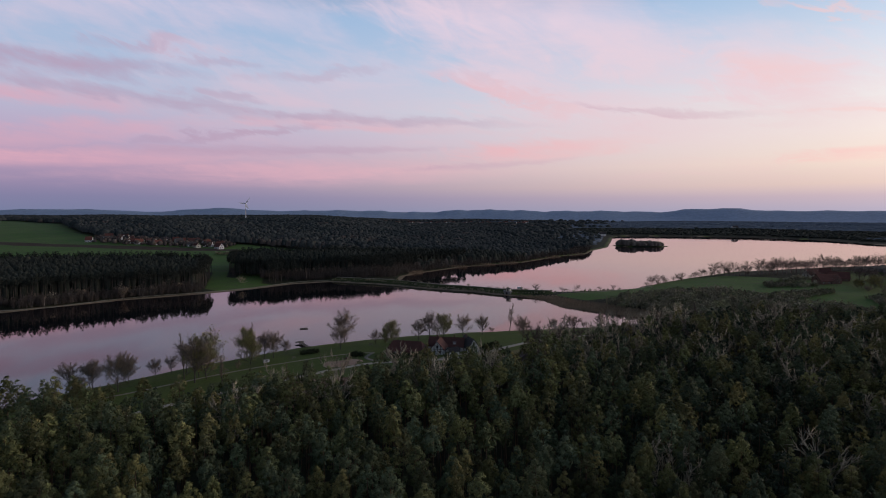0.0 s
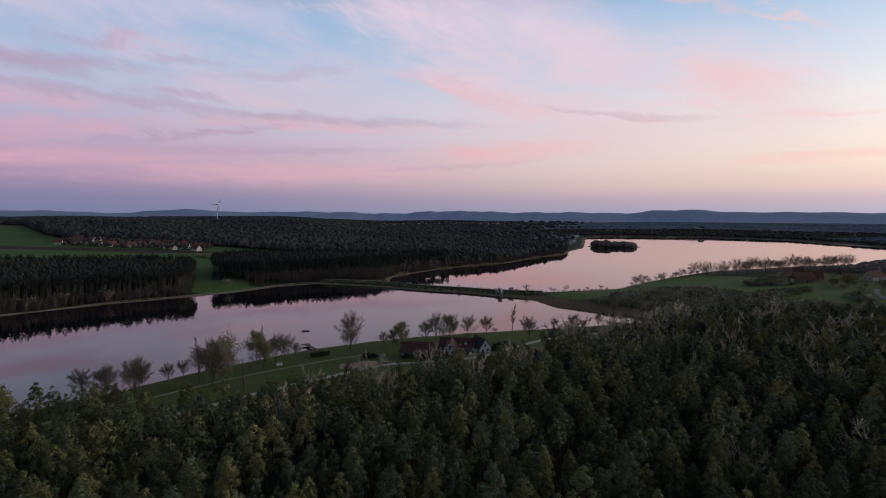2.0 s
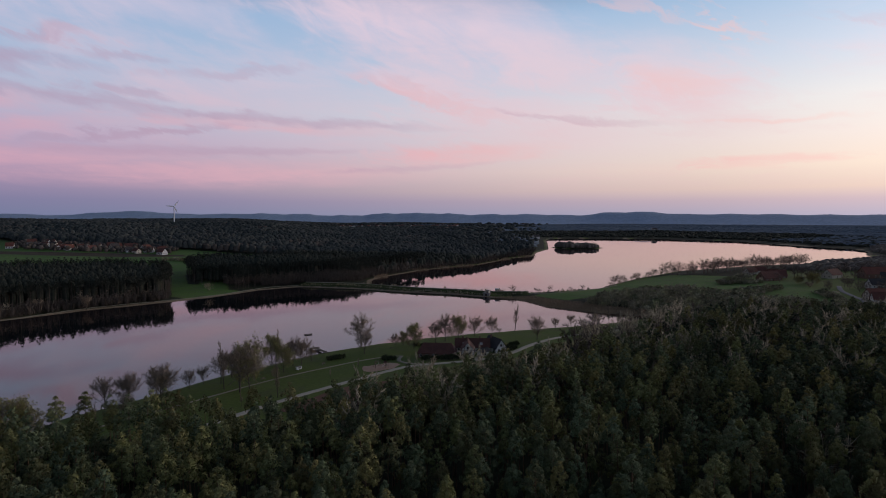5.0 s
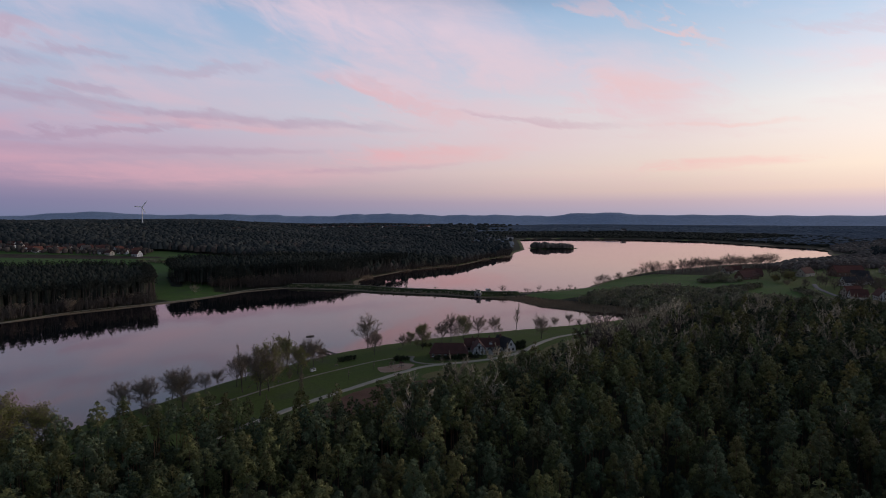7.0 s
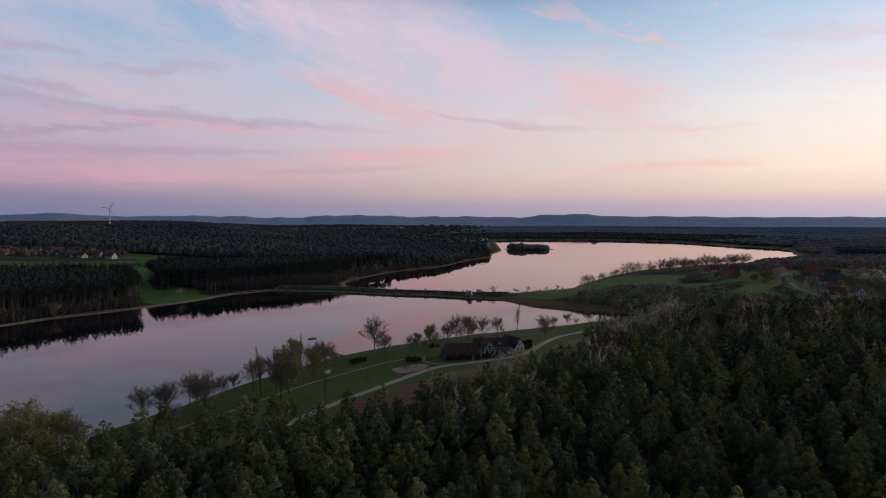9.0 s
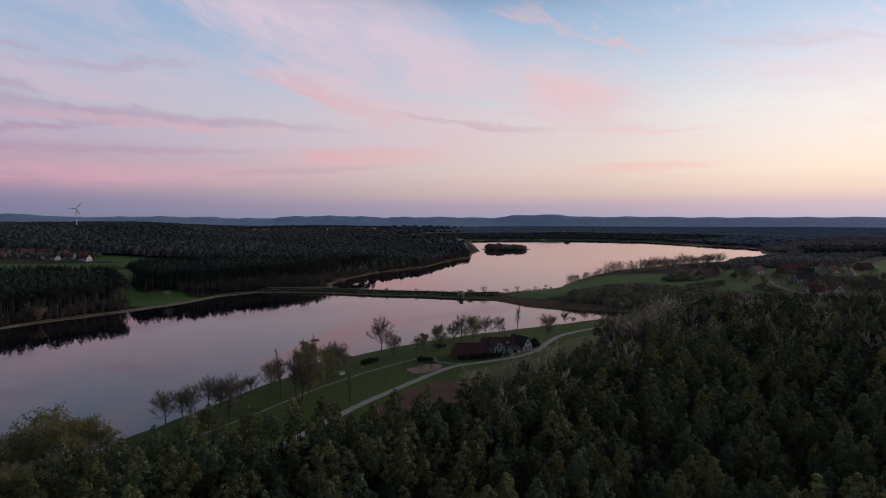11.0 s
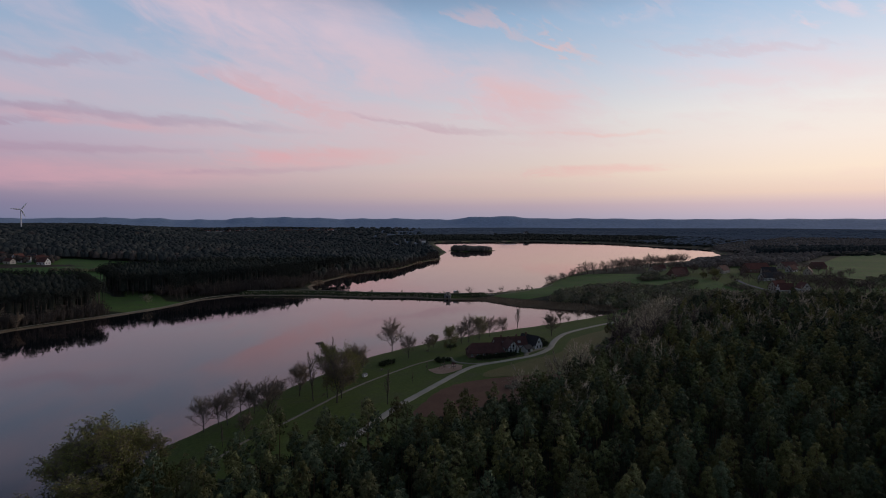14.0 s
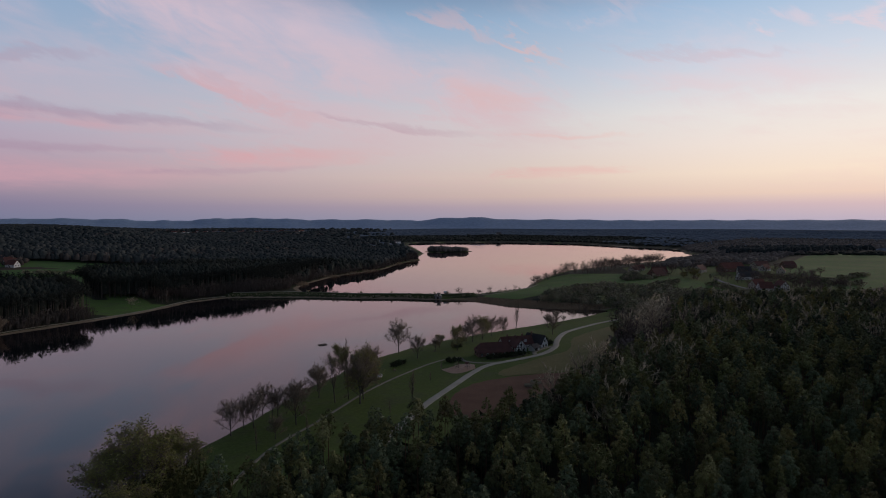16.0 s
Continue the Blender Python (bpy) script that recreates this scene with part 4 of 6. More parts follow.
def limb(rng, a, way, length, r, steps, sides, out, droop=0.0, wander=0.25):
    """A bent, tapering tube; returns the points along it."""
    pts, p, w = [np.array(a, float)], np.array(a, float), np.array(way, float)
    for k in range(steps):
        w = w + rng.normal(size=3) * wander / steps + np.array([0, 0, -droop / steps])
        w /= np.linalg.norm(w)
        p = p + w * length / steps
        pts.append(p.copy())
    ref = np.array([0.3, 0.9, 0.2])
    base = sum(len(v) for v, _ in out)
    V, F = [], []
    for k, q in enumerate(pts):
        d = pts[min(k + 1, steps)] - pts[max(k - 1, 0)]
        s1 = np.cross(d, ref)
        s1 /= np.linalg.norm(s1) + 1e-9
        s2 = np.cross(d, s1)
        s2 /= np.linalg.norm(s2) + 1e-9
        rr = r * (1 - 0.72 * k / steps)
        for j in range(sides):
            an = 2 * math.pi * j / sides
            V.append(q + rr * (math.cos(an) * s1 + math.sin(an) * s2))
    if steps == 1:
        V = V[:sides] + [pts[1]]
        F = [(base + j, base + (j + 1) % sides, base + sides) for j in range(sides)]
    else:
        for k in range(steps):
            for j in range(sides):
                p, q = base + k * sides + j, base + k * sides + (j + 1) % sides
                F += [(p, q, q + sides), (p, q + sides, p + sides)]
    out.append((np.array(V), np.array(F)))
    return pts, w


def bare_tree(seed, tall, kind, fine=7, thick=0.075, twig=None):
    """A leafless tree. kind: round, slim, willow, alder, shrub. Returns wood, twigs and, for some, spring foliage as meshes."""
    rng = np.random.default_rng(seed)
    wood, twigs, buds = [], [], []
    limbs, start, out_lo, out_hi, reach = {"round": (22 if fine > 5 else 14, 0.26, 0.22, 1.45, 0), "slim": (15, 0.2, 0.22, 0.42, 0.30), "willow": (20, 0.14, 0.4, 1.7, 0),
                                           "alder": (20, 0.2, 0.8, 1.5, 0.30), "shrub": (10, 0.02, 0.35, 0.9, 0.8)}[kind]
    r0 = tall * (0.017 if kind != "shrub" else 0.012)
    stem = {"round": 0.62, "slim": 0.92, "willow": 0.6, "alder": 0.92, "shrub": 0.4}[kind]
    trunk, w = limb(rng, (0, 0, -0.3), (rng.normal() * 0.06, rng.normal() * 0.06, 1), tall * stem, r0, 6, 6, wood, 0, 0.12)
    middle, radii = np.array([0, 0, 0.60 * tall]), (np.array([0.40, 0.40, 0.37]) if kind != "round" else np.array([0.40, 0.40, 0.38])) * tall
    for b in range(limbs):
        s = start + (1 - start) * (b + rng.uniform(0, 0.9)) / limbs
        q = s * 6 * 0.999
        root = trunk[int(q)] + (trunk[int(q) + 1] - trunk[int(q)]) * (q - int(q))
        ang = b * 2.4 + rng.uniform(-0.4, 0.4)
        if reach:
            lean = rng.uniform(out_lo, out_hi) * (1.15 - 0.5 * s)
            taper = 1.15 - 0.95 * s if kind == "alder" and s > 0.35 else 0.6 + s if kind == "alder" else 1.1 - 0.75 * s if kind == "slim" else 1.05 - 0.45 * s
            length = tall * reach * taper * rng.uniform(0.75, 1.15)
            way = np.array([math.cos(ang) * lean, math.sin(ang) * lean, 1 - 0.35 * lean])
        else:
            # limbs fan out until they meet a rounded outline
            lean = out_lo + (out_hi - out_lo) * (1 - ((b * 7) % limbs) / limbs) * rng.uniform(0.8, 1.1)
            way = np.array([math.cos(ang) * lean, math.sin(ang) * lean, 0.9])
            way /= np.linalg.norm(way)
            o, d = (root - middle) / radii, way / radii
            A, B, C = d @ d, o @ d, min(o @ o - 1, -0.02)
            length = (-B + math.sqrt(B * B - A * C)) / A * rng.uniform(0.72, 0.95)
        main, _ = limb(rng, root, way, length, r0 * 0.42 * (1.15 - 0.6 * s), 4, 4, wood, -0.12, 0.4)
        bunch = length if reach else max(length, 0.25 * tall)
        for c in range(fine):
            t = 0.22 + 0.78 * (c + rng.uniform(0, 0.9)) / fine
            qq = min(t, 1.0) * 4 * 0.999
            o = main[int(qq)] + (main[int(qq) + 1] - main[int(qq)]) * (qq - int(qq))
            d = main[-1] - main[0]
            d = d / np.linalg.norm(d) + rng.normal(size=3) * 0.55 + np.array([0, 0, 0.2])
            d /= np.linalg.norm(d)
            sub, _ = limb(rng, o, d, bunch * rng.uniform(0.28, 0.5) * (1.15 - 0.5 * t), thick, 2, 3, twigs, 0.1 if kind == "willow" else -0.1, 0.4)
            for e in range(fine + 2):
                o2 = sub[0] + (sub[2] - sub[0]) * rng.uniform(0.2, 1.0)
                d2 = d + rng.normal(size=3) * 0.65 + np.array([0, 0, -0.15 if kind == "willow" else 0.2])
                d2 /= np.linalg.norm(d2)
                fin, _ = limb(rng, o2, d2, bunch * rng.uniform(0.14, 0.28), thick * 0.85, 1, 3, twigs, 0, 0.2)
                if kind in ("willow", "alder"):
                    buds.append(tuft_blades(rng, fin[-1], 0.40 if kind == "willow" else 0.22, 5, 0.085))

    def join(name, pieces, material):
        return mesh_from(name, np.concatenate([v for v, _ in pieces]), np.concatenate([f for _, f in pieces]), [material])

    bud = None
    if buds:
        v = np.concatenate(buds)
        bud = mesh_from("foliage", v, np.arange(len(v)).reshape(-1, 4), [M_BUD if kind != "alder" else M_TWIG])
    return join("trunk", wood, M_DARKTWIG if twig is M_DARKTWIG else M_GREYBARK), join("crown", twigs, twig or M_TWIG), bud


KINDS = {}
for kind, number in (("round", 4), ("slim", 3), ("willow", 3), ("shrub", 3)):
    KINDS[kind] = [bare_tree(700 + 10 * len(kind) + k, 1.0 * {"round": 14, "slim": 14, "willow": 15, "alder": 13, "shrub": 5}[kind], kind, 5 if kind == "shrub" else 9 if kind in ("round", "willow") else 7, 0.08 if kind == "shrub" else 0.05) for k in range(number)]
KINDS["larch"] = [bare_tree(770 + k, 16.0, "round", 5, 0.085, M_PALE) for k in range(4)]
KINDS["coarse"] = [bare_tree(790 + k, 14.0, "round", 5, 0.09, M_DARKTWIG) for k in range(4)]
KINDS["alder"] = [bare_tree(810 + k, 13.0, "round", 8, 0.042, M_TWIG) for k in range(3)]
FULL = {"coarse": 14, "larch": 16, "round": 14, "slim": 14, "willow": 15, "alder": 13, "shrub": 5}
LABELS = {"larch": "pale brown bare birch", "coarse": "bare brown tree", "round": "bare round-crowned tree", "slim": "slender bare tree",
          "willow": "yellow-green budding willow", "alder": "dark dense alder", "shrub": "low bare bush"}
tree_rng = np.random.default_rng(77)


def plant(kind, x, y, tall, where, group="", fat=1.0, pick=None):
    """Sets one bare tree on the ground."""
    protos = KINDS[kind]
    trunk, crown, bud = protos[tree_rng.integers(0, len(protos)) if pick is None else pick]
    root = new("bush" if kind == "shrub" else "bare_tree" if kind != "willow" else "willow_tree")
    part("trunk", trunk, None, root)
    part("crown", crown, None, root)
    if bud:
        part("foliage", bud, None, root, "yellow-green spring buds" if kind != "alder" else "dark hanging catkins")
    s = tall / FULL[kind]
    root.matrix_world = pose(x, y, ground_z(x, y) - 0.05, 0, 0, tree_rng.uniform(0, 360)) @ Matrix.Diagonal((s * fat, s * fat, s, 1))
    return tagged(root, LABELS[kind] + " " + where, "bush" if kind == "shrub" else "tree", group)


SHORE = [("alder", -155, 231, 12), ("alder", -150, 237, 11), ("alder", -147, 234, 12), ("alder", -142, 248, 11.5), ("alder", -139, 244, 9), ("round", -137, 243, 10.5), ("round", -133, 228, 14.5),
         ("round", -130, 252, 9), ("round", -126, 259, 8.5), ("round", -142, 217, 8.5), ("slim", -149, 210, 8), ("slim", -132, 214, 7),
         ("alder", -118, 257, 12), ("slim", -114, 246, 18), ("round", -106, 238, 18), ("willow", -103, 243, 19), ("slim", -108, 247, 16), ("willow", -101, 288, 15), ("slim", -99, 286, 16),
         ("willow", -93, 270, 13), ("round", -90, 282, 12.5), ("round", -86, 284, 12), ("shrub", -96, 262, 4.5), ("round", -82, 292, 8), ("round", -116, 268, 11),
         ("slim", -89, 225, 12.5), ("round", -57, 323, 16.5), ("round", -55, 300, 11.5), ("willow", -28, 306, 13.5), ("willow", -33, 319, 9), ("round", -8, 325, 14),
         ("willow", 0, 327, 14.5), ("round", -14, 322, 11), ("round", 12, 336, 11.5), ("round", 24, 342, 10.5), ("slim", 42, 354, 15.5), ("round", 45, 316, 12.5), ("shrub", 30, 350, 4),
         ("round", -38, 314, 8), ("round", 70, 356, 8), ("round", 84, 364, 9), ("shrub", 92, 366, 5), ("round", 104, 371, 9), ("slim", 118, 379, 10), ("round", 128, 384, 8), ("slim", 140, 387, 9), ("round", 150, 393, 8),
         ("slim", -70, 250, 5), ("slim", -58, 264, 5.5), ("slim", -50, 262, 5), ("slim", -101, 217, 6)]
for kind, x, y, tall in SHORE:
    big = 1.15 if tall > 9 else 1.0
    plant(kind, x, y, tall * big, "on the lakeside meadow", "trees on the shore meadow", 1.0 if kind in ("round", "alder") else 0.95 if x > 0 else 0.75)
for x, y, tall, fat in ((-183, 201, 21, 1.0), (-176, 206, 16, 1.05), (-189, 195, 17, 1.1), (-178, 193, 19, 1.0), (-170, 205, 12, 1.1), (-194, 178, 10, 1.3), (-183, 178, 12, 1.3)):
    plant("willow", x, y, tall, "at the water's edge", "willows at the water's edge", fat)
# avenue and hedge trees on the far lake's bank by the village
bank_rng = np.random.default_rng(8)
for x, y in ((318, 655), (330, 664), (346, 672), (360, 668), (372, 660), (384, 655), (392, 662), (400, 655), (410, 662), (420, 670), (440, 676), (452, 684), (466, 690), (490, 704), (505, 700), (520, 712), (540, 716), (558, 724)):
    plant("coarse", x + bank_rng.uniform(-3, 3), y + bank_rng.uniform(-3, 3), bank_rng.uniform(17, 23), "on the bank by the village", "trees on the village bank", 1.05)
for k in range(30):
    s = k / 29
    plant("coarse", 330 + 230 * s + bank_rng.uniform(-6, 6), 648 + 74 * s + bank_rng.uniform(-14, 6), bank_rng.uniform(12, 20), "on the bank by the village", "trees on the village bank", 1.15)
for k in range(26):
    s = k / 25
    x, y = 205 + 150 * s + bank_rng.uniform(-4, 4), 575 + 128 * s + bank_rng.uniform(-5, 2)
    plant("coarse" if k % 3 else "shrub", x, y, bank_rng.uniform(6, 12) if k % 3 else 5, "along the far lake's bank", "hedge of the far lake's bank", 1.2)
for s in (0.02, 0.1, 0.16, 0.24, 0.31, 0.4, 0.47, 0.55, 0.6, 0.68, 0.74, 0.8, 0.86, 0.93):
    x, y = -60 + 190 * s, 613 - 85 * s - 18 * math.sin(3.1 * s) + 7
    plant("shrub", x, y, bank_rng.uniform(2.0, 4.2), "on the dam", "bushes on the dam", 1.1)
for x, y, tall in ((88, 530, 9), (112, 533, 5.5), (128, 538, 7), (150, 541, 5), (165, 546, 6)):
    plant("coarse", x, y, tall, "behind the dam", "bushes on the dam", 1.2)
for kind, x, y, tall in (("larch", -291, 512, 12), ("round", -309, 480, 10), ("larch", -205, 572, 11), ("round", -277, 488, 12), ("larch", -144, 668, 11), ("round", -150, 672, 10), ("round", -263, 512, 9), ("larch", -322, 462, 10), ("round", -246, 528, 9)):
    plant(kind, x, y, tall, "at the foot of the pine wood", "trees at the foot of the pine wood", 1.15)
for k in range(340):
    x, y = bank_rng.uniform(-70, 330), bank_rng.uniform(95, 310)
    here = np.array([[x, y]])
    if inside(here, FOREST)[0] and (y > 165 or k % 7 == 0) and y < 0.9 * x + 330 and (k % 2 or y > 210):
        plant("larch" if k % 4 else "coarse", x, y, bank_rng.uniform(20, 25), "standing among the pines", "bare trees in the pine forest", bank_rng.uniform(0.55, 0.95))


def mesh_arrays(me):
    """Corners and triangles of a mesh made of triangles."""
    v, f = np.empty(len(me.vertices) * 3, np.float32), np.empty(len(me.loops), np.int32)
    me.vertices.foreach_get("co", v)
    me.loops.foreach_get("vertex_index", f)
    return v.reshape(-1, 3), f.reshape(-1, 3)


def many_bare(name, pts, seed, low, high, label):
    """A crowd of bare trees that cannot be told apart, as one mesh."""
    protos = [[(*mesh_arrays(trunk), 0), (*mesh_arrays(crown), 0)] for trunk, crown, _ in KINDS["coarse"]]
    scatter(name, protos, np.array(pts), [M_DARKTWIG], seed, low / 14, high / 14, label, sink=0.05, widen=0.3, category="trees")


def brush(seed, tall, wide, blades):
    """A bare bush for thickets: a fountain of thin stems."""
    rng = np.random.default_rng(seed)
    v = []
    for k in range(blades):
        ang, out = rng.uniform(0, 2 * math.pi), rng.uniform(0.05, 1.0) * wide
        a = np.array([math.cos(ang) * out * 0.3, math.sin(ang) * out * 0.3, 0])
        b = np.array([math.cos(ang) * out, math.sin(ang) * out, tall * rng.uniform(0.55, 1.0) * (1.05 - 0.45 * out / wide)])
        side = np.array([-math.sin(ang), math.cos(ang), 0.2]) * rng.uniform(0.06, 0.16)
        m = (a + b) / 2 + np.array([0, 0, 0.1 * tall])
        v += [a, m + side, b, m - side]
        v.extend(tuft_blades(rng, b, 0.8, 3, 0.10))
    v = np.array(v)
    return [(v, np.arange(len(v)).reshape(-1, 4), 0)]


brushes = [brush(900 + k, 5.5, 2.5, 15) for k in range(6)]
scatter("scrub_thicket", brushes, spread_points(SCRUB, 5.0, 51), [M_SCRUB], 52, 0.6, 1.5, "grey-brown thicket of bare bushes beside the bay", category="thicket")


def bush(seed):
    rng = np.random.default_rng(seed)
    v = np.concatenate([lump(rng, np.array([rng.normal() * 1.3, rng.normal() * 1.3, rng.uniform(0.6, 3.0)]), (0, 0, 0.4), rng.uniform(0.9, 1.5), 16, 0.7) for k in range(9)])
    return [(v, np.arange(len(v)).reshape(-1, 3), 0)]


bushes = [bush(1010 + k) for k in range(6)]
scatter("mixed_bushes", bushes, spread_points(SCRUB, 5.2, 63), [M_BUSH], 64, 0.6, 1.7, "olive and grey-brown bushes between forest and meadow", category="thicket", widen=0.3)
scatter("thicket_bushes", bushes, spread_points(THICKET, 3.4, 65), [M_PURPLE], 66, 1.2, 2.3, "purplish-brown leafless bushes beside the field", category="thicket", widen=0.3)
scatter("thicket_stems", brushes, spread_points(THICKET, 7.0, 67), [M_PURPLE], 68, 1.0, 1.6, "upright bare stems of the thicket", category="thicket")
edge_belt = spread_points([(-170, 140), (-165, 156), (-150, 170), (-141, 177), (-124, 174), (-96, 174), (-74, 181), (-46, 190), (-27, 203), (4, 224), (14, 210), (-15, 180), (-45, 165), (-96, 152), (-126, 154), (-150, 142)], 4.0, 69)
scatter("edge_undergrowth", bushes, edge_belt, [M_HEDGE], 70, 0.9, 1.9, "dark green undergrowth filling the forest edge", category="thicket", widen=0.3)
dam_side = np.array([(x + 6.0 * math.sin(k) + 3.5, y + 4.5 + 1.2 * math.sin(k * 2.3)) for k, (x, y) in enumerate((p.x, p.y) for p in spline(DAM_LINE[1:] + [(130, 524), (170, 545)], 2.2))])
dam_foot = np.array([(p.x - 3.6, p.y - 5.4) for p in spline(DAM_LINE, 2.6)])
scatter("dam_brush", [brush(960 + k, 1.8, 1.1, 12) for k in range(4)], np.concatenate([dam_side, dam_foot]), [M_SCRUB], 86, 0.4, 1.5, "low dry brush along both sides of the dam", category="brush")
far_line = np.concatenate([spread_points([(-160, 614), (-122, 630), (-84, 632), (-58, 652), (-48, 690), (-90, 664), (-140, 642), (-165, 627)], 3.6, 55),
                           spread_points([(20, 790), (60, 820), (95, 845), (125, 868), (155, 912), (192, 974), (262, 1046), (300, 1150), (280, 1150), (235, 1046), (172, 978), (136, 918), (108, 878), (80, 856), (45, 832), (5, 802)], 4.5, 56),
                           spread_points([(-330, 430), (-277, 491), (-235, 522), (-226, 534), (-240, 532), (-280, 502), (-336, 440)], 3.6, 57)])
rushes = spread_points(SECTOR, 15.0, 46, lambda p: (from_water(p) > 45) & (from_water(p) < 340) & (np.hypot(p[:, 0], p[:, 1]) > 1100) & (p[:, 0] > 430))
scatter("far_shore_thicket", [[(*blob(560 + k, 5.5, 9.0), 0)] for k in range(5)], rushes, [M_FAR], 47, 0.6, 1.2, "low dark thicket behind the far shore", sink=0.4, category="thicket")
scatter("bank_brush", brushes, far_line, [M_BROWNWOOD], 58, 0.9, 2.3, "bare bushes lining the wooded bank", category="thicket")
FOOT = [(-520, 368), (-430, 390), (-340, 436), (-288, 494), (-246, 526), (-226, 544), (-236, 560), (-300, 512), (-350, 454), (-440, 412), (-520, 392)]
scatter("wood_understory", brushes, spread_points(FOOT, 4.4, 76), [M_DARKBARK], 77, 0.5, 1.5, "grey-brown undergrowth at the foot of the pines", category="thicket")
DAM_FOOT = [(-200, 614), (-160, 632), (-110, 648), (-60, 668), (-30, 715), (20, 775), (70, 800), (60, 822), (0, 800), (-50, 735), (-90, 690), (-160, 655), (-205, 635)]
scatter("dam_understory", brushes, spread_points(DAM_FOOT, 4.2, 78, lambda p: from_water(p) > 4), [M_BROWNWOOD], 79, 1.0, 2.2, "brown leafless undergrowth by the dam", category="thicket")
HEATH = [(470, 655), (560, 705), (650, 780), (790, 835), (900, 890), (990, 1040), (1100, 1150), (1500, 1250), (1700, 950), (1300, 725), (860, 690), (640, 590), (560, 590), (500, 610)]
heath = spread_points(HEATH, 8.5, 92, lambda p: (from_water(p) > 6) & (signed(p, EAST_FIELDS) > 4))
scatter("heath_woods", [[(*blob(600 + k, 7.0, 5.2, 5, LOW), 0)] for k in range(6)], heath, [M_HEATH], 93, 0.5, 1.25, "dull brown low woods behind the village", sink=0.4, category="thicket", shade=True)
isle_rng = np.random.default_rng(9)
isle = np.array([(ISLAND[0] + 52 * r * math.cos(a), ISLAND[1] + 44 * r * math.sin(a)) for r, a in zip(np.sqrt(isle_rng.uniform(0, 1, 170)), isle_rng.uniform(0, 6.28, 170))])
tall_here = 1.0 + 0.9 * np.exp(-((isle[:, 0] - ISLAND[0] + 30) / 22) ** 2) + 0.5 * np.exp(-((isle[:, 0] - ISLAND[0] - 22) / 14) ** 2)
for k, (a, b) in enumerate(((0.0, 1.25), (1.25, 1.6), (1.6, 9.0))):
    pick = (tall_here >= a) & (tall_here < b)
    scatter("island_trees", [[(*blob(590 + j, 5.0, 2.3, 6), 0)] for j in range(5)], isle[pick], [M_HEATH], 59 + k, 0.9 + 0.5 * k, 1.6 + 0.6 * k, "bare trees and bushes covering the small island", category="thicket")
scatter("island_brush", brushes, isle[::2], [M_SCRUB], 63, 1.2, 2.2, "leafless grey-brown bushes on the island", category="thicket")
hedges = np.concatenate([spread_points(h, 4.6, 60 + k) for k, h in enumerate((
    [(-255, 690), (-215, 690), (-215, 700), (-255, 702)], [(300, 520), (345, 512), (350, 528), (305, 540)], [(310, 392), (330, 440), (338, 436), (318, 388)],
    [(255, 450), (300, 470), (330, 470), (300, 450), (262, 436)], [(470, 378), (540, 392), (545, 404), (468, 389)], [(420, 350), (450, 430), (470, 425), (440, 345)],
    [(330, 560), (372, 590), (380, 580), (345, 550)], [(-330, 820), (-190, 800), (-190, 812), (-330, 832)]))])
bank = [(-206, 150), (-196, 185), (-184, 202), (-168, 202), (-160, 186), (-160, 168), (-178, 140), (-196, 120)]
scatter("bank_willow_brush", [[(b[0][0], b[0][1], 0)] for b in brushes], spread_points(bank, 2.6, 74), [M_BANK], 75, 0.8, 1.6, "dark budding willow brush on the bank", category="thicket")
farm_hedge = np.concatenate([spread_points(h, 1.3, 80 + k) for k, h in enumerate(([(-28, 273), (-10, 270), (-3, 272), (-5, 274), (-26, 276.5)], [(20, 284), (27, 291), (26, 294), (19, 287)], [(-46, 284), (-40, 283), (-40, 278), (-46, 279)],
    [(22, 297), (30, 301), (29, 304), (22, 300)], [(-75, 290), (-66, 296), (-64, 292), (-72, 287)], [(-28, 313), (-24, 316), (-20, 313)]))])
scatter("farm_hedge", [brush(980 + k, 1.9, 1.0, 16) for k in range(4)], farm_hedge, [M_HEDGE], 85, 0.7, 1.3, "dark clipped hedges round the farm", category="hedge")
scatter("hedges", bushes, hedges, [M_BUSH], 61, 0.7, 1.4, "bare hedges between the meadows", category="hedge")
# dead reed along the bay and the dam
reed_rng = np.random.default_rng(12)


def reed_clump(seed):
    rng = np.random.default_rng(seed)
    v = tuft_blades(rng, np.zeros(3), 1.9, 14, 0.10, 2.5)
    return [(v, np.arange(len(v)).reshape(-1, 4), 0)]


BAY = [(62, 512), (100, 500), (114, 470), (137, 442), (166, 414), (172, 396), (152, 399), (126, 415), (96, 448), (88, 480), (80, 496)]
scatter("reed_bed", [reed_clump(950 + k) for k in range(4)], spread_points(BAY, 1.7, 71), [M_REED], 72, 0.7, 1.2, "belt of dead tan reed along the bay", category="reed")

far_reed = np.concatenate([spread_points([(x - a, y - b), (x + a, y - b * 0.4), (x + a, y + b), (x - a * 0.6, y + b)], 2.6, 90 + k) for k, (x, y, a, b) in enumerate(((-34, 706, 9, 16), (18, 787, 16, 8), (60, 822, 16, 7), (96, 846, 15, 8), (184, 968, 16, 18), (244, 1032, 14, 12)))])
scatter("shore_reed", [reed_clump(970 + k) for k in range(4)], far_reed, [M_REED], 73, 1.2, 1.9, "tan dead reed on points of the wooded shore", category="reed")

# ---- buildings ----


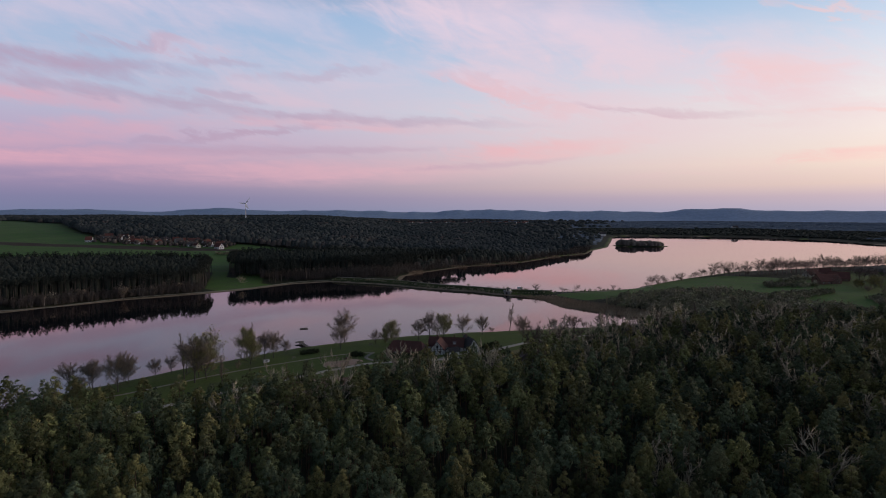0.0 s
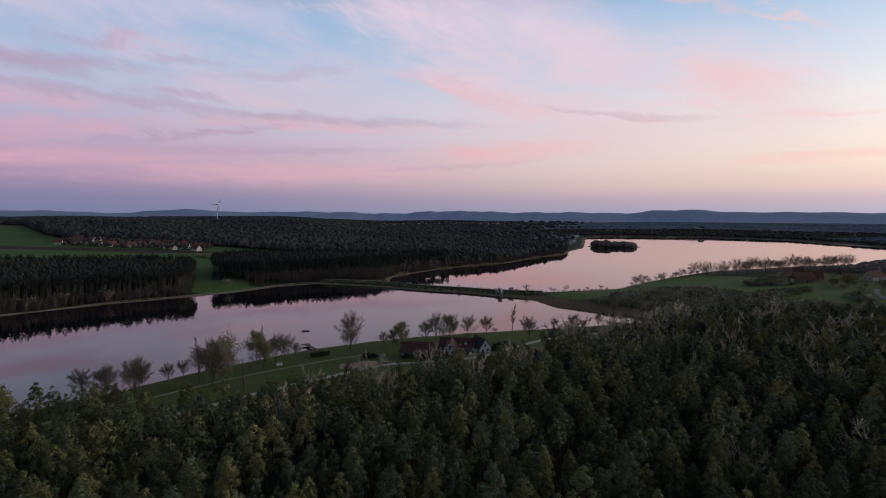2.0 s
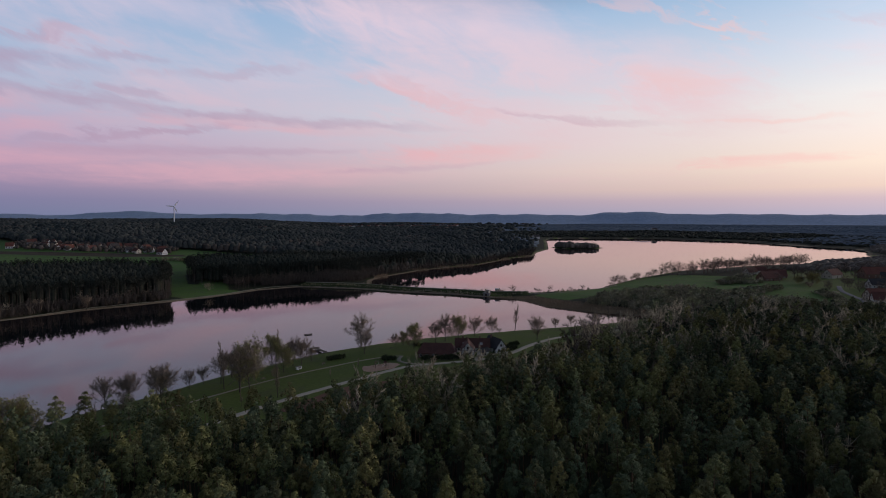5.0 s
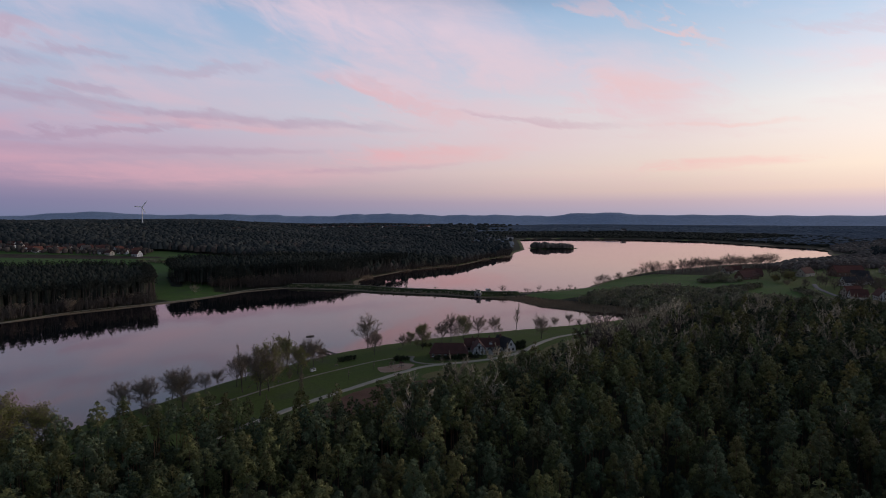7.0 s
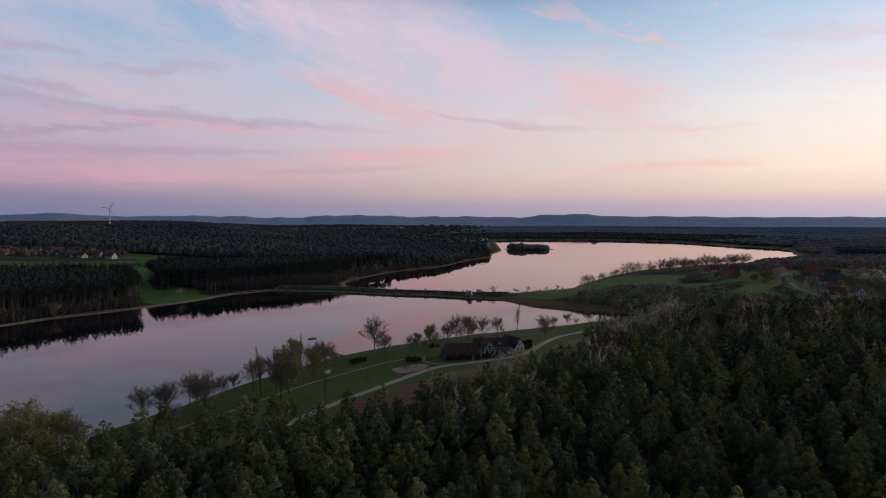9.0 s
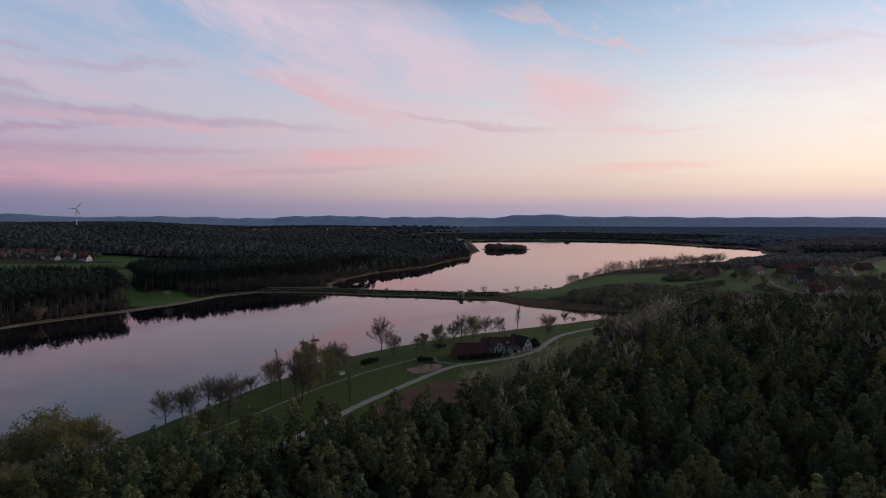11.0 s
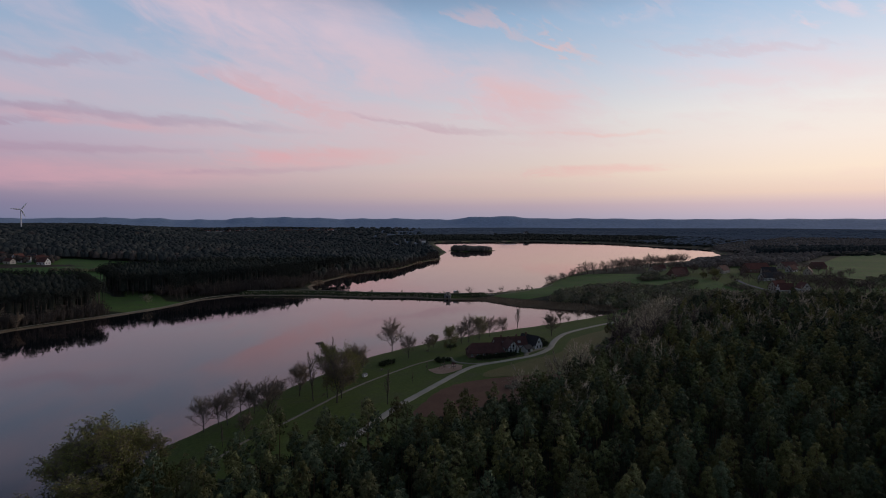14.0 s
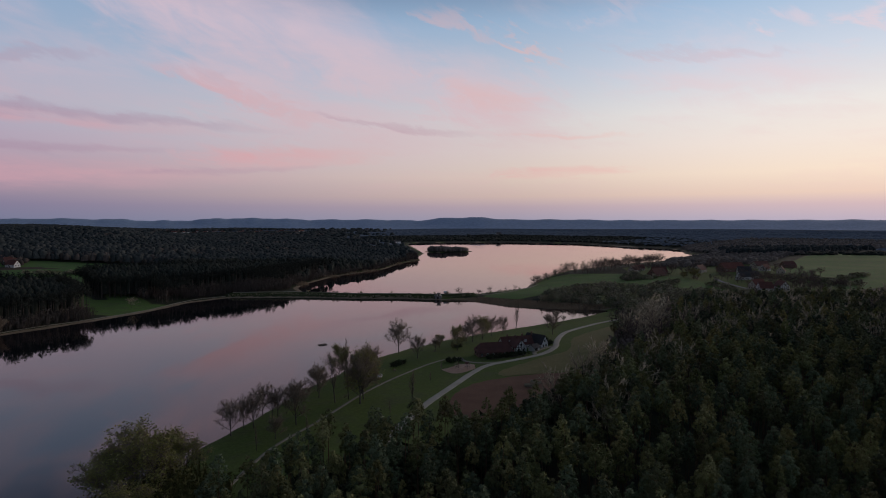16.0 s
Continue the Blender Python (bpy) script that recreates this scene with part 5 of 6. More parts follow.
def roof_mesh(long, wide, eave, ridge, over=0.45, thick=0.22, hip=0.0):
    """Two sloped slabs with overhang, closed as one body; hip cuts the ridge short at both ends."""
    bm = bmesh.new()
    slope = (ridge - eave) / (wide / 2)
    hw, hl, low = wide / 2 + over, long / 2 + over, eave - over * slope
    rows = []
    for lift in (0.0, thick):
        rows.append([bm.verts.new(c) for c in ((-hl, -hw, low + lift), (hl, -hw, low + lift), (hl - hip, 0, ridge + lift), (-hl + hip, 0, ridge + lift), (hl, hw, low + lift), (-hl, hw, low + lift))])
    a, b = rows
    for r, flip in ((a, True), (b, False)):
        for f in ([r[0], r[1], r[2], r[3]], [r[3], r[2], r[4], r[5]]):
            bm.faces.new(f[::-1] if flip else f)
        if hip:
            for f in ([r[1], r[4], r[2]], [r[5], r[0], r[3]]):
                bm.faces.new(f[::-1] if flip else f)
    ends = [(0, 1), (4, 5)] + ([(1, 4), (5, 0)] if hip else [(1, 2), (2, 4), (5, 3), (3, 0)])
    for i, j in ends:
        bm.faces.new([a[i], a[j], b[j], b[i]])
    bmesh.ops.recalc_face_normals(bm, faces=bm.faces[:])
    return bm


def wall_mesh(long, wide, eave, ridge, hip=0.0):
    """Walls up to the eaves with gables at both ends, standing a little in the ground."""
    bm = bmesh.new()
    hl, hw = long / 2, wide / 2
    v = [bm.verts.new(c) for c in ((-hl, -hw, -1), (hl, -hw, -1), (hl, hw, -1), (-hl, hw, -1), (-hl, -hw, eave), (hl, -hw, eave), (hl, hw, eave), (-hl, hw, eave))]
    for f in ((0, 1, 5, 4), (2, 3, 7, 6), (3, 2, 1, 0)):
        bm.faces.new([v[i] for i in f])
    if hip:
        for f in ((1, 2, 6, 5), (3, 0, 4, 7), (4, 5, 6, 7)):
            bm.faces.new([v[i] for i in f])
    else:
        g1, g2 = bm.verts.new((hl, 0, ridge)), bm.verts.new((-hl, 0, ridge))
        bm.faces.new([v[1], v[2], v[6], g1, v[5]])
        bm.faces.new([v[3], v[0], v[4], g2, v[7]])
        bm.faces.new([v[4], v[5], g1, g2])
        bm.faces.new([v[7], g2, g1, v[6]])
    return bm


def window(parent, x, y, z, wide, tall, turn, sash):
    """A window set in a wall: frame, sill and dark panes. turn: the way it looks."""
    m = pose(x, y, z, 0, 0, turn)
    bm = bmesh.new()
    for sx in (-1, 1):
        box(bm, (0.09, 0.1, tall), pose(sx * (wide / 2 - 0.045), -0.05, 0))
    for sz in (-1, 1):
        box(bm, (wide - 0.18, 0.1, 0.09), pose(0, -0.05, sz * (tall / 2 - 0.045)))
    box(bm, (0.07, 0.09, tall - 0.18), pose(0, -0.05, 0))
    fr = part("window", bm, sash, parent)
    fr.matrix_local = m
    part("pane", box(bmesh.new(), (wide - 0.18, 0.04, tall - 0.18), pose(0, -0.03, 0)), M_PANE, fr)
    part("sill", box(bmesh.new(), (wide + 0.16, 0.22, 0.07), pose(0, -0.09, -tall / 2 - 0.04)), M_CONCRETE, fr)


def house(x, y, turn, long, wide, eave, ridge, walls, roof, label, category="house", group="", windows=0, gables=0, timber=0, chimneys=1, hip=0.0, door=True, dormer=0, ob_name="house", sink=0.0, top=None):
    """A gabled house, its ridge along x before it is turned."""
    root = new(ob_name)
    part("wall", wall_mesh(long, wide, eave, ridge, hip), walls, root)
    rf = part("roof", roof_mesh(long, wide, eave, ridge, hip=hip), roof, root)
    for k in range(chimneys):
        cx = long * (0.22 if k == 0 else -0.28)
        bm = box(bmesh.new(), (0.7, 0.7, 1.9), pose(cx, 0.5, ridge + 0.35), 0.03)
        box(bm, (0.86, 0.86, 0.14), pose(cx, 0.5, ridge + 1.35), 0.02)
        part("chimney", bm, M_BRICK, rf)
    for k in range(windows):
        wx = -long / 2 + long * (k + 0.5) / windows
        if not (door and k == windows // 2):
            window(root, wx, -wide / 2, eave * 0.52, 1.05, 1.25, 0, M_WHITE if walls != M_WHITE else M_TIMBER)
        window(root, wx, wide / 2, eave * 0.52, 1.05, 1.25, 180, M_WHITE if walls != M_WHITE else M_TIMBER)
    for end in range(2 if gables else 0):
        s = 1 if end else -1
        for k in range(gables):
            wy = (k - (gables - 1) / 2) * wide / (gables + 0.4)
            window(root, s * long / 2, wy, eave * 0.5, 1.0, 1.25, 90 * s, M_TIMBER)
        window(root, s * long / 2, 0, eave + (ridge - eave) * 0.3, 0.95, 1.15, 90 * s, M_TIMBER)
    if door:
        bm = box(bmesh.new(), (1.15, 0.12, 2.1), pose(0, -wide / 2 - 0.04, 1.05), 0.02)
        d = part("door", bm, M_TIMBER, root)
        part("door_handle", rod(bmesh.new(), (0.42, -wide / 2 - 0.16, 1.05), (0.30, -wide / 2 - 0.16, 1.05), 0.02), M_METAL, d)
    if timber:
        for s in (-1, 1):
            slope = (ridge - eave) / (wide / 2)
            posts = [(-wide / 2 + 0.12 + k * (wide - 0.24) / timber) for k in range(timber + 1)]
            for py in posts:
                top_z = ridge - abs(py) * slope - 0.15
                part("timber_post", box(bmesh.new(), (0.10, 0.20, top_z), pose(s * (long / 2 + 0.03), py, top_z / 2)), M_TIMBER, root)
            for pz in (eave, eave + (ridge - eave) * 0.45):
                half = max(0.4, (ridge - pz) / slope - 0.1) if pz > eave else wide / 2
                part("timber_beam", box(bmesh.new(), (0.12, 2 * half, 0.20), pose(s * (long / 2 + 0.04), 0, pz)), M_TIMBER, root)
            for k in range(0, timber):
                a, b = posts[k], posts[k + 1]
                bm = rod(bmesh.new(), (s * (long / 2 + 0.04), a, 0.4), (s * (long / 2 + 0.04), b, eave - 0.2), 0.09, sides=4)
                part("timber_brace", bm, M_TIMBER, root)
    for k in range(dormer):
        dx = long * ((k + 0.5) / dormer - 0.5)
        dz = eave + (ridge - eave) * 0.28
        bm = bmesh.new()
        box(bm, (1.5, 2.2, 1.3), pose(dx, -wide * 0.27, dz + 0.6), 0.03)
        dm = part("dormer", bm, walls, rf)
        part("dormer_roof", box(bmesh.new(), (1.9, 2.7, 0.16), pose(dx, -wide * 0.27, dz + 1.32, 12), 0.03), roof, dm)
    if hip == 0.0:
        bm = bmesh.new()
        rod(bm, (-long / 2 - 0.4, 0, ridge + 0.24), (long / 2 + 0.4, 0, ridge + 0.24), 0.13, sides=6)
        part("ridge_tiles", bm, roof, rf)
    root.matrix_world = pose(x, y, (ground_z(x, y) if top is None else top) - sink, 0, 0, turn)
    return tagged(root, label, category, group)


FARM = "buildings of the lakeside farm"
house(-18, 282.5, -14, 19, 9.5, 2.6, 6.6, M_BRICK, M_OLDRED, "long red-tiled farm barn beside the lane", "barn", FARM, windows=6, gables=2, chimneys=0, hip=2.6, ob_name="farm_barn")
house(-2, 284, 80, 10, 6.8, 2.9, 6.7, M_WHITE, M_OLDRED, "half-timbered farmhouse with white gable", "house", FARM, windows=2, gables=2, timber=4, ob_name="farmhouse")
house(2, 292, -10, 18, 8, 2.7, 6.3, M_WHITE, M_OLDRED, "long farm building with weathered red roof", "house", FARM, windows=5, gables=2, chimneys=2, dormer=2, ob_name="farmhouse")
house(13.5, 289, 110, 12, 6.2, 2.7, 6.8, M_WHITE, M_SLATE, "white-gabled farmhouse with dark roof", "house", FARM, windows=3, gables=2, timber=0, ob_name="farmhouse")
house(5, 278.5, 20, 5, 4, 2.1, 3.5, M_WHITE, M_SLATE, "small white outbuilding in the farmyard", "shed", FARM, windows=2, chimneys=0, ob_name="shed")

VIL = "houses of the village by the lake"
for x, y, turn, long, wide, eave, ridge, walls, roof, label, extra in (
        (478, 522, -12, 31, 15, 5.0, 11.5, M_BRICK, M_RED, "long red-roofed barn with pale gable in the village", dict(chimneys=0, windows=5, gables=2)),
        (440, 538, 20, 20, 11, 4.0, 9.5, M_CREAM, M_OLDRED, "village house with weathered red roof", dict(windows=4, gables=2)),
        (402, 446, -8, 17, 9, 3.6, 8.5, M_WHITE, M_SLATE, "white village house with dark roof", dict(windows=4, gables=2)),
        (424, 452, -8, 12, 9, 3.4, 7.8, M_WHITE, M_SLATE, "white village house with dark roof", dict(windows=3, gables=2)),
        (339, 386, -4, 14, 9.5, 4.2, 9.8, M_CREAM, M_RED, "cream village house with bright red roof", dict(windows=4, gables=3, timber=4, dormer=1)),
        (330, 372, -28, 12, 9, 4.0, 9.2, M_WHITE, M_OLDRED, "half-timbered white house with red roof", dict(windows=4, gables=3, timber=4)),
        (347, 367, 60, 13, 9, 4.4, 9.6, M_WHITE, M_OLDRED, "half-timbered white house with red roof", dict(windows=4, gables=3, timber=5)),
        (366, 538, 8, 22, 12, 3.2, 9.5, M_BRICK, M_OLDRED, "broad old barn with weathered red roof", dict(chimneys=0, windows=4, gables=1)),
        (392, 560, -20, 18, 11, 3.2, 9.0, M_BRICK, M_OLDRED, "old barn with weathered red roof", dict(chimneys=0, windows=3, gables=1)),
        (398, 610, 15, 14, 9, 3.2, 8.0, M_CREAM, M_OLDRED, "house with weathered red roof near the bank", dict(windows=3, gables=2)),
        (420, 622, -15, 12, 8.5, 3.2, 7.6, M_CREAM, M_OLDRED, "house with weathered red roof near the bank", dict(windows=3, gables=2)),
        (560, 540, -5, 24, 12, 3.8, 9.0, M_CREAM, M_OLDRED, "long farm building with weathered roof", dict(chimneys=0, windows=5, gables=2)),
        (590, 520, -15, 18, 11, 3.4, 8.5, M_BRICK, M_OLDRED, "barn with weathered roof at the village edge", dict(chimneys=0, windows=3)),
        (500, 470, 30, 14, 9, 3.4, 8.6, M_CREAM, M_OLDRED, "village house with weathered red roof", dict(windows=3, gables=2)),
        (460, 490, -40, 15, 10, 3.6, 9.0, M_CREAM, M_SLATE, "village house with dark roof", dict(windows=3, gables=2)),
        (520, 505, 10, 13, 9, 3.4, 8.4, M_WHITE, M_RED, "village house with red roof", dict(windows=3, gables=2))):
    house(x, y, turn, long, wide, eave, ridge, walls, roof, label, "house", VIL, **extra)

far_rng = np.random.default_rng(14)
WEST = "houses of the village in the fields"
roofs, plaster = (M_OLDRED, M_RED, M_SLATE, M_OLDRED), (M_WHITE, M_CREAM, M_WHITE)
house(-353, 892, -35, 13, 9, 3.6, 8.6, M_WHITE, M_OLDRED, "white-gabled house with red roof at the village edge", "house", WEST, windows=4, gables=2)
for k in range(30):
    x = -366 - k * 7.2 + far_rng.uniform(-9, 9)
    y = 905 + far_rng.uniform(-12, 50) + k * 1.2
    house(x, y, far_rng.uniform(-60, 60), far_rng.uniform(9, 14), far_rng.uniform(7, 9.5), 3.4, far_rng.uniform(6.8, 9.0), plaster[k % 3], roofs[k % 4],
          "small village house with %s roof" % ("red" if k % 4 != 2 else "dark"), "house", WEST, windows=3, gables=1)
for k in range(30):
    x, y = -250 + k * 24 + far_rng.uniform(-9, 9), 2900 + far_rng.uniform(-70, 120) + k * 3
    house(x, y, far_rng.uniform(-40, 40), far_rng.uniform(10, 24), far_rng.uniform(9, 14), 5, far_rng.uniform(8, 11), plaster[k % 3], roofs[k % 4],
          "pale building of a distant town", "house", "buildings of the distant town", chimneys=0, door=False)
for x, y, label in ((1080, 2100, "white farmhouse beyond the far lake"), (505, 1800, "pale house at the far end of the lake")):
    house(x, y, 10, 22, 13, 6, 12, M_WHITE, M_SLATE, label, "house", windows=4, gables=2)

gardens = spread_points([(-345, 905), (-420, 896), (-520, 905), (-590, 930), (-600, 985), (-480, 985), (-350, 960)], 9.0, 95)
scatter("village_gardens", [[(*blob(620 + k, 6.5, 3.4, 6), 0)] for k in range(5)], gardens, [M_BROWNWOOD], 96, 0.5, 1.3, "bare garden trees and hedges between small houses", category="hedge")
# trees between the houses
for x, y, kind in ((380, 400, "round"), (392, 415, "round"), (372, 392, "round"), (378, 372, "round"), (386, 380, "round"), (395, 395, "round"), (415, 425, "round"), (430, 470, "round"),
                   (385, 500, "round"), (395, 508, "round"), (375, 490, "willow"), (368, 500, "willow"), (360, 515, "round"), (440, 505, "round"), (455, 560, "round"), (380, 580, "round"),
                   (510, 540, "round"), (530, 525, "round"), (470, 470, "round"), (370, 420, "shrub"), (355, 470, "shrub"), (362, 480, "shrub"), (350, 400, "shrub"), (372, 362, "round"), (382, 352, "round")):
    plant("coarse" if kind == "round" else kind, x, y, far_rng.uniform(8, 13) if kind != "shrub" else 5, "between the village houses", "trees in the village", 1.2)
crowd = np.column_stack([far_rng.uniform(335, 610, 90), far_rng.uniform(350, 640, 90)])
crowd = crowd[inside(crowd, VILLAGE_EAST) & (crowd[:, 1] > 0.55 * crowd[:, 0] + 145) & ~((crowd[:, 0] > 330) & (crowd[:, 0] < 365) & (crowd[:, 1] < 400))]
grove = np.column_stack([far_rng.uniform(358, 410, 32), far_rng.uniform(330, 430, 32)])
many_bare("village_grove", np.concatenate([crowd, grove]), 97, 8, 14, "dark bare trees crowding round the village houses")
along = np.arange(48)
many_bare("field_village_grove", np.column_stack([-345 - along * 5.4 + far_rng.uniform(-6, 6, 48), 908 + far_rng.uniform(-14, 66, 48) + along]), 98, 5, 11, "bare trees between small houses in the fields")

# ---- the dam's outlet, jetty, raft and small things ----


def outlet_tower(x, y):
    root = new("outlet_tower")
    part("base", box(bmesh.new(), (6.0, 5.0, 5.0), pose(0, 0, 0.4), 0.15), M_CONCRETE, root)
    part("parapet", box(bmesh.new(), (6.6, 5.6, 0.5), pose(0, 0, 3.1), 0.08), M_CONCRETE, root)
    hut = part("hut", box(bmesh.new(), (3.4, 3.0, 2.6), pose(0.4, 0.4, 4.6), 0.05), M_CREAM, root)
    part("hut_roof", box(bmesh.new(), (4.0, 3.6, 0.25), pose(0.4, 0.4, 6.0), 0.05), M_SLATE, hut)
    part("hut_door", box(bmesh.new(), (1.0, 0.1, 2.0), pose(0.4, -1.13, 4.35), 0.02), M_TIMBER, hut)
    part("sluice", box(bmesh.new(), (1.6, 0.2, 3.0), pose(0, -2.55, 0.9), 0.04), M_TIMBER, root)
    for sx in (-1, 1):
        bm = bmesh.new()
        for k in range(4):
            rod(bm, (sx * 3.1, -2.5 + k * 1.66, 3.3), (sx * 3.1, -2.5 + k * 1.66, 4.3), 0.04, sides=6)
        rod(bm, (sx * 3.1, -2.5, 4.3), (sx * 3.1, 2.5, 4.3), 0.04, sides=6)
        part("railing", bm, M_METAL, root)
    root.matrix_world = pose(x, y, 0, 0, 0, -33)
    tagged(root, "grey concrete outlet tower with small hut at the dam", "tower")


def site_van(x, y, turn):
    root = new("parked_van")
    bm = box(bmesh.new(), (4.6, 1.9, 1.5), pose(0, 0, 1.35), 0.18)
    box(bm, (3.4, 1.8, 0.6), pose(-0.5, 0, 2.2), 0.15)
    part("body", bm, M_METAL, root)
    for sx in (-1.5, 1.5):
        for sy in (-0.9, 0.9):
            w = part("wheel", rod(bmesh.new(), (sx, sy - 0.11, 0.34), (sx, sy + 0.11, 0.34), 0.34, sides=14), M_TIMBER, root)
            part("rim", rod(bmesh.new(), (sx, sy - 0.12, 0.34), (sx, sy + 0.12, 0.34), 0.2, sides=10), M_METAL, w)
    part("windscreen", box(bmesh.new(), (0.08, 1.5, 0.55), pose(1.25, 0, 2.15, 0, -20), 0.02), M_PANE, root)
    part("side_window", box(bmesh.new(), (1.0, 1.86, 0.45), pose(0.5, 0, 2.2), 0.02), M_PANE, root)
    root.matrix_world = pose(x, y, ground_z(x, y) + 0.16, 0, 0, turn)
    tagged(root, "white van parked on the dam path", "van")


def raft(x, y, turn):
    root = new("bathing_raft")
    for k in range(9):
        part("plank", box(bmesh.new(), (0.5, 3.0, 0.08), pose(-2.2 + k * 0.55, 0, 0.42), 0.015), M_PLANK, root)
    for sx in (-1.9, 0, 1.9):
        part("float", rod(bmesh.new(), (sx, -1.4, 0.14), (sx, 1.4, 0.14), 0.22, sides=12), M_TIMBER, root)
    for sy in (-1.3, 1.3):
        part("beam", box(bmesh.new(), (4.9, 0.14, 0.14), pose(0, sy, 0.33), 0.01), M_TIMBER, root)
    root.matrix_world = pose(x, y, -0.05, 0, 0, turn)
    tagged(root, "dark wooden bathing raft floating on the lake", "raft")


def jetty(x, y, turn, long):
    root = new("jetty")
    n = int(long / 0.6)
    for k in range(n):
        part("plank", box(bmesh.new(), (0.54, 2.0, 0.07), pose(k * 0.6, 0, 0.95), 0.01), M_PLANK, root)
    for k in range(0, n, 5):
        for sy in (-0.9, 0.9):
            part("post", rod(bmesh.new(), (k * 0.6, sy, -2.5), (k * 0.6, sy, 1.25), 0.11, sides=8), M_TIMBER, root)
    for sy in (-0.8, 0.8):
        part("beam", box(bmesh.new(), (long, 0.14, 0.18), pose(long / 2, sy, 0.82), 0.01), M_TIMBER, root)
    part("platform", box(bmesh.new(), (3.5, 5.0, 0.16), pose(long + 1.4, 0, 0.93), 0.02), M_PLANK, root)
    root.matrix_world = pose(x, y, 0, 0, 0, turn)
    tagged(root, "short wooden jetty with bathing platform", "jetty")


def turbine(x, y, hub, span, turn, roll):
    root = new("wind_turbine")
    part("tower", rod(bmesh.new(), (0, 0, 0), (0, 0, hub), 1.6, 0.9, 20), M_METAL, root)
    part("nacelle", box(bmesh.new(), (2.2, 6.0, 2.2), pose(0, 0.5, hub + 1.2), 0.5), M_METAL, root)
    bm = bmesh.new()
    bmesh.ops.create_uvsphere(bm, u_segments=14, v_segments=8, radius=1.2, matrix=Matrix.Translation((0, -4.2, hub + 1.2)))
    nose = part("hub", bm, M_METAL, root)
    for k in range(3):
        m = pose(0, -4.2, hub + 1.2, 0, roll + 120 * k, 0)
        bm = bmesh.new()
        secs = [(0.0, 0.8, 0.8), (0.12, 1.0, 0.8), (0.25, 1.4, 0.4), (0.6, 1.2, 0.3), (1.0, 0.3, 0.1)]
        rings = [[bm.verts.new(m @ Vector((sx * w, sy * t, s * span))) for sx, sy in ((-1, 0), (0, -1), (1.2, 0), (0, 1))] for s, w, t in secs]
        for a, b in zip(rings, rings[1:]):
            for j in range(4):
                bm.faces.new((a[j], a[(j + 1) % 4], b[(j + 1) % 4], b[j]))
        bm.faces.new(rings[-1])
        part("blade", bm, M_METAL, nose)
    root.matrix_world = pose(x, y, ground_z(x, y) - 0.5, 0, 0, turn)
    tagged(root, "tall white three-bladed wind turbine above the woods", "wind turbine")


def bench(x, y, turn):
    root = new("park_bench")
    for k in range(3):
        part("seat_slat", box(bmesh.new(), (1.8, 0.13, 0.05), pose(0, -0.18 + k * 0.17, 0.46), 0.01), M_PLANK, root)
    for k in range(2):
        part("back_slat", box(bmesh.new(), (1.8, 0.05, 0.13), pose(0, 0.3, 0.65 + k * 0.18), 0.01), M_PLANK, root)
    for sx in (-0.75, 0.75):
        part("leg", box(bmesh.new(), (0.1, 0.5, 0.46), pose(sx, 0, 0.22), 0.01), M_CONCRETE, root)
    root.matrix_world = pose(x, y, ground_z(x, y), 0, 0, turn)
    tagged(root, "wooden park bench on the shore meadow", "bench", "benches on the meadow")


def trailer(x, y, turn):
    root = new("kiosk_trailer")
    part("body", box(bmesh.new(), (3.8, 2.0, 1.9), pose(0, 0, 1.45), 0.12), M_METAL, root)
    part("roof", box(bmesh.new(), (4.0, 2.2, 0.12), pose(0, 0, 2.46), 0.04), M_CONCRETE, root)
    part("hatch", box(bmesh.new(), (2.0, 0.06, 0.9), pose(0, -1.02, 1.7), 0.02), M_CONCRETE, root)
    for sy in (-0.9, 0.9):
        part("wheel", rod(bmesh.new(), (0, sy - 0.1, 0.33), (0, sy + 0.1, 0.33), 0.33, sides=14), M_TIMBER, root)
    part("drawbar", rod(bmesh.new(), (1.8, 0, 0.5), (3.1, 0, 0.45), 0.05), M_TIMBER, root)
    root.matrix_world = pose(x, y, ground_z(x, y) + 0.03, 0, 0, turn) @ Matrix.Diagonal((0.7, 0.7, 0.7, 1))
    tagged(root, "small white kiosk trailer beside the shore path", "trailer")


outlet_tower(60, 520)
site_van(72, 528, -30)
raft(-90.5, 365, 12)
jetty(-75, 311, 122, 13)
turbine(-560, 1612, 54, 20, 25, 35)
trailer(-86, 272, 40)
for x, y, turn in ((-66, 292, 20), (-40, 310, 20), (-75, 281, 40), (-100, 258, 40), (-20, 318, 10)):
    bench(x, y, turn)


def log_pile(x, y, turn):
    root = new("log_pile")
    for k, (sx, sz, sy) in enumerate(((-0.9, 0, 0.1), (-0.45, 0, -0.2), (0, 0, 0.15), (0.45, 0, -0.1), (0.9, 0, 0.2), (-0.67, 0.38, 0), (-0.22, 0.38, 0.2), (0.23, 0.38, -0.15), (0.68, 0.38, 0.05), (0, 0.76, 0.1))):
        part("log", rod(bmesh.new(), (sx, sy - 2.2, 0.22 + sz), (sx, sy + 2.2, 0.22 + sz), 0.22, 0.19, 9), M_PALE, root)
    root.matrix_world = pose(x, y, ground_z(x, y) + 0.1, 0, 0, turn)
    tagged(root, "stack of pale felled logs at the field's edge", "logs")


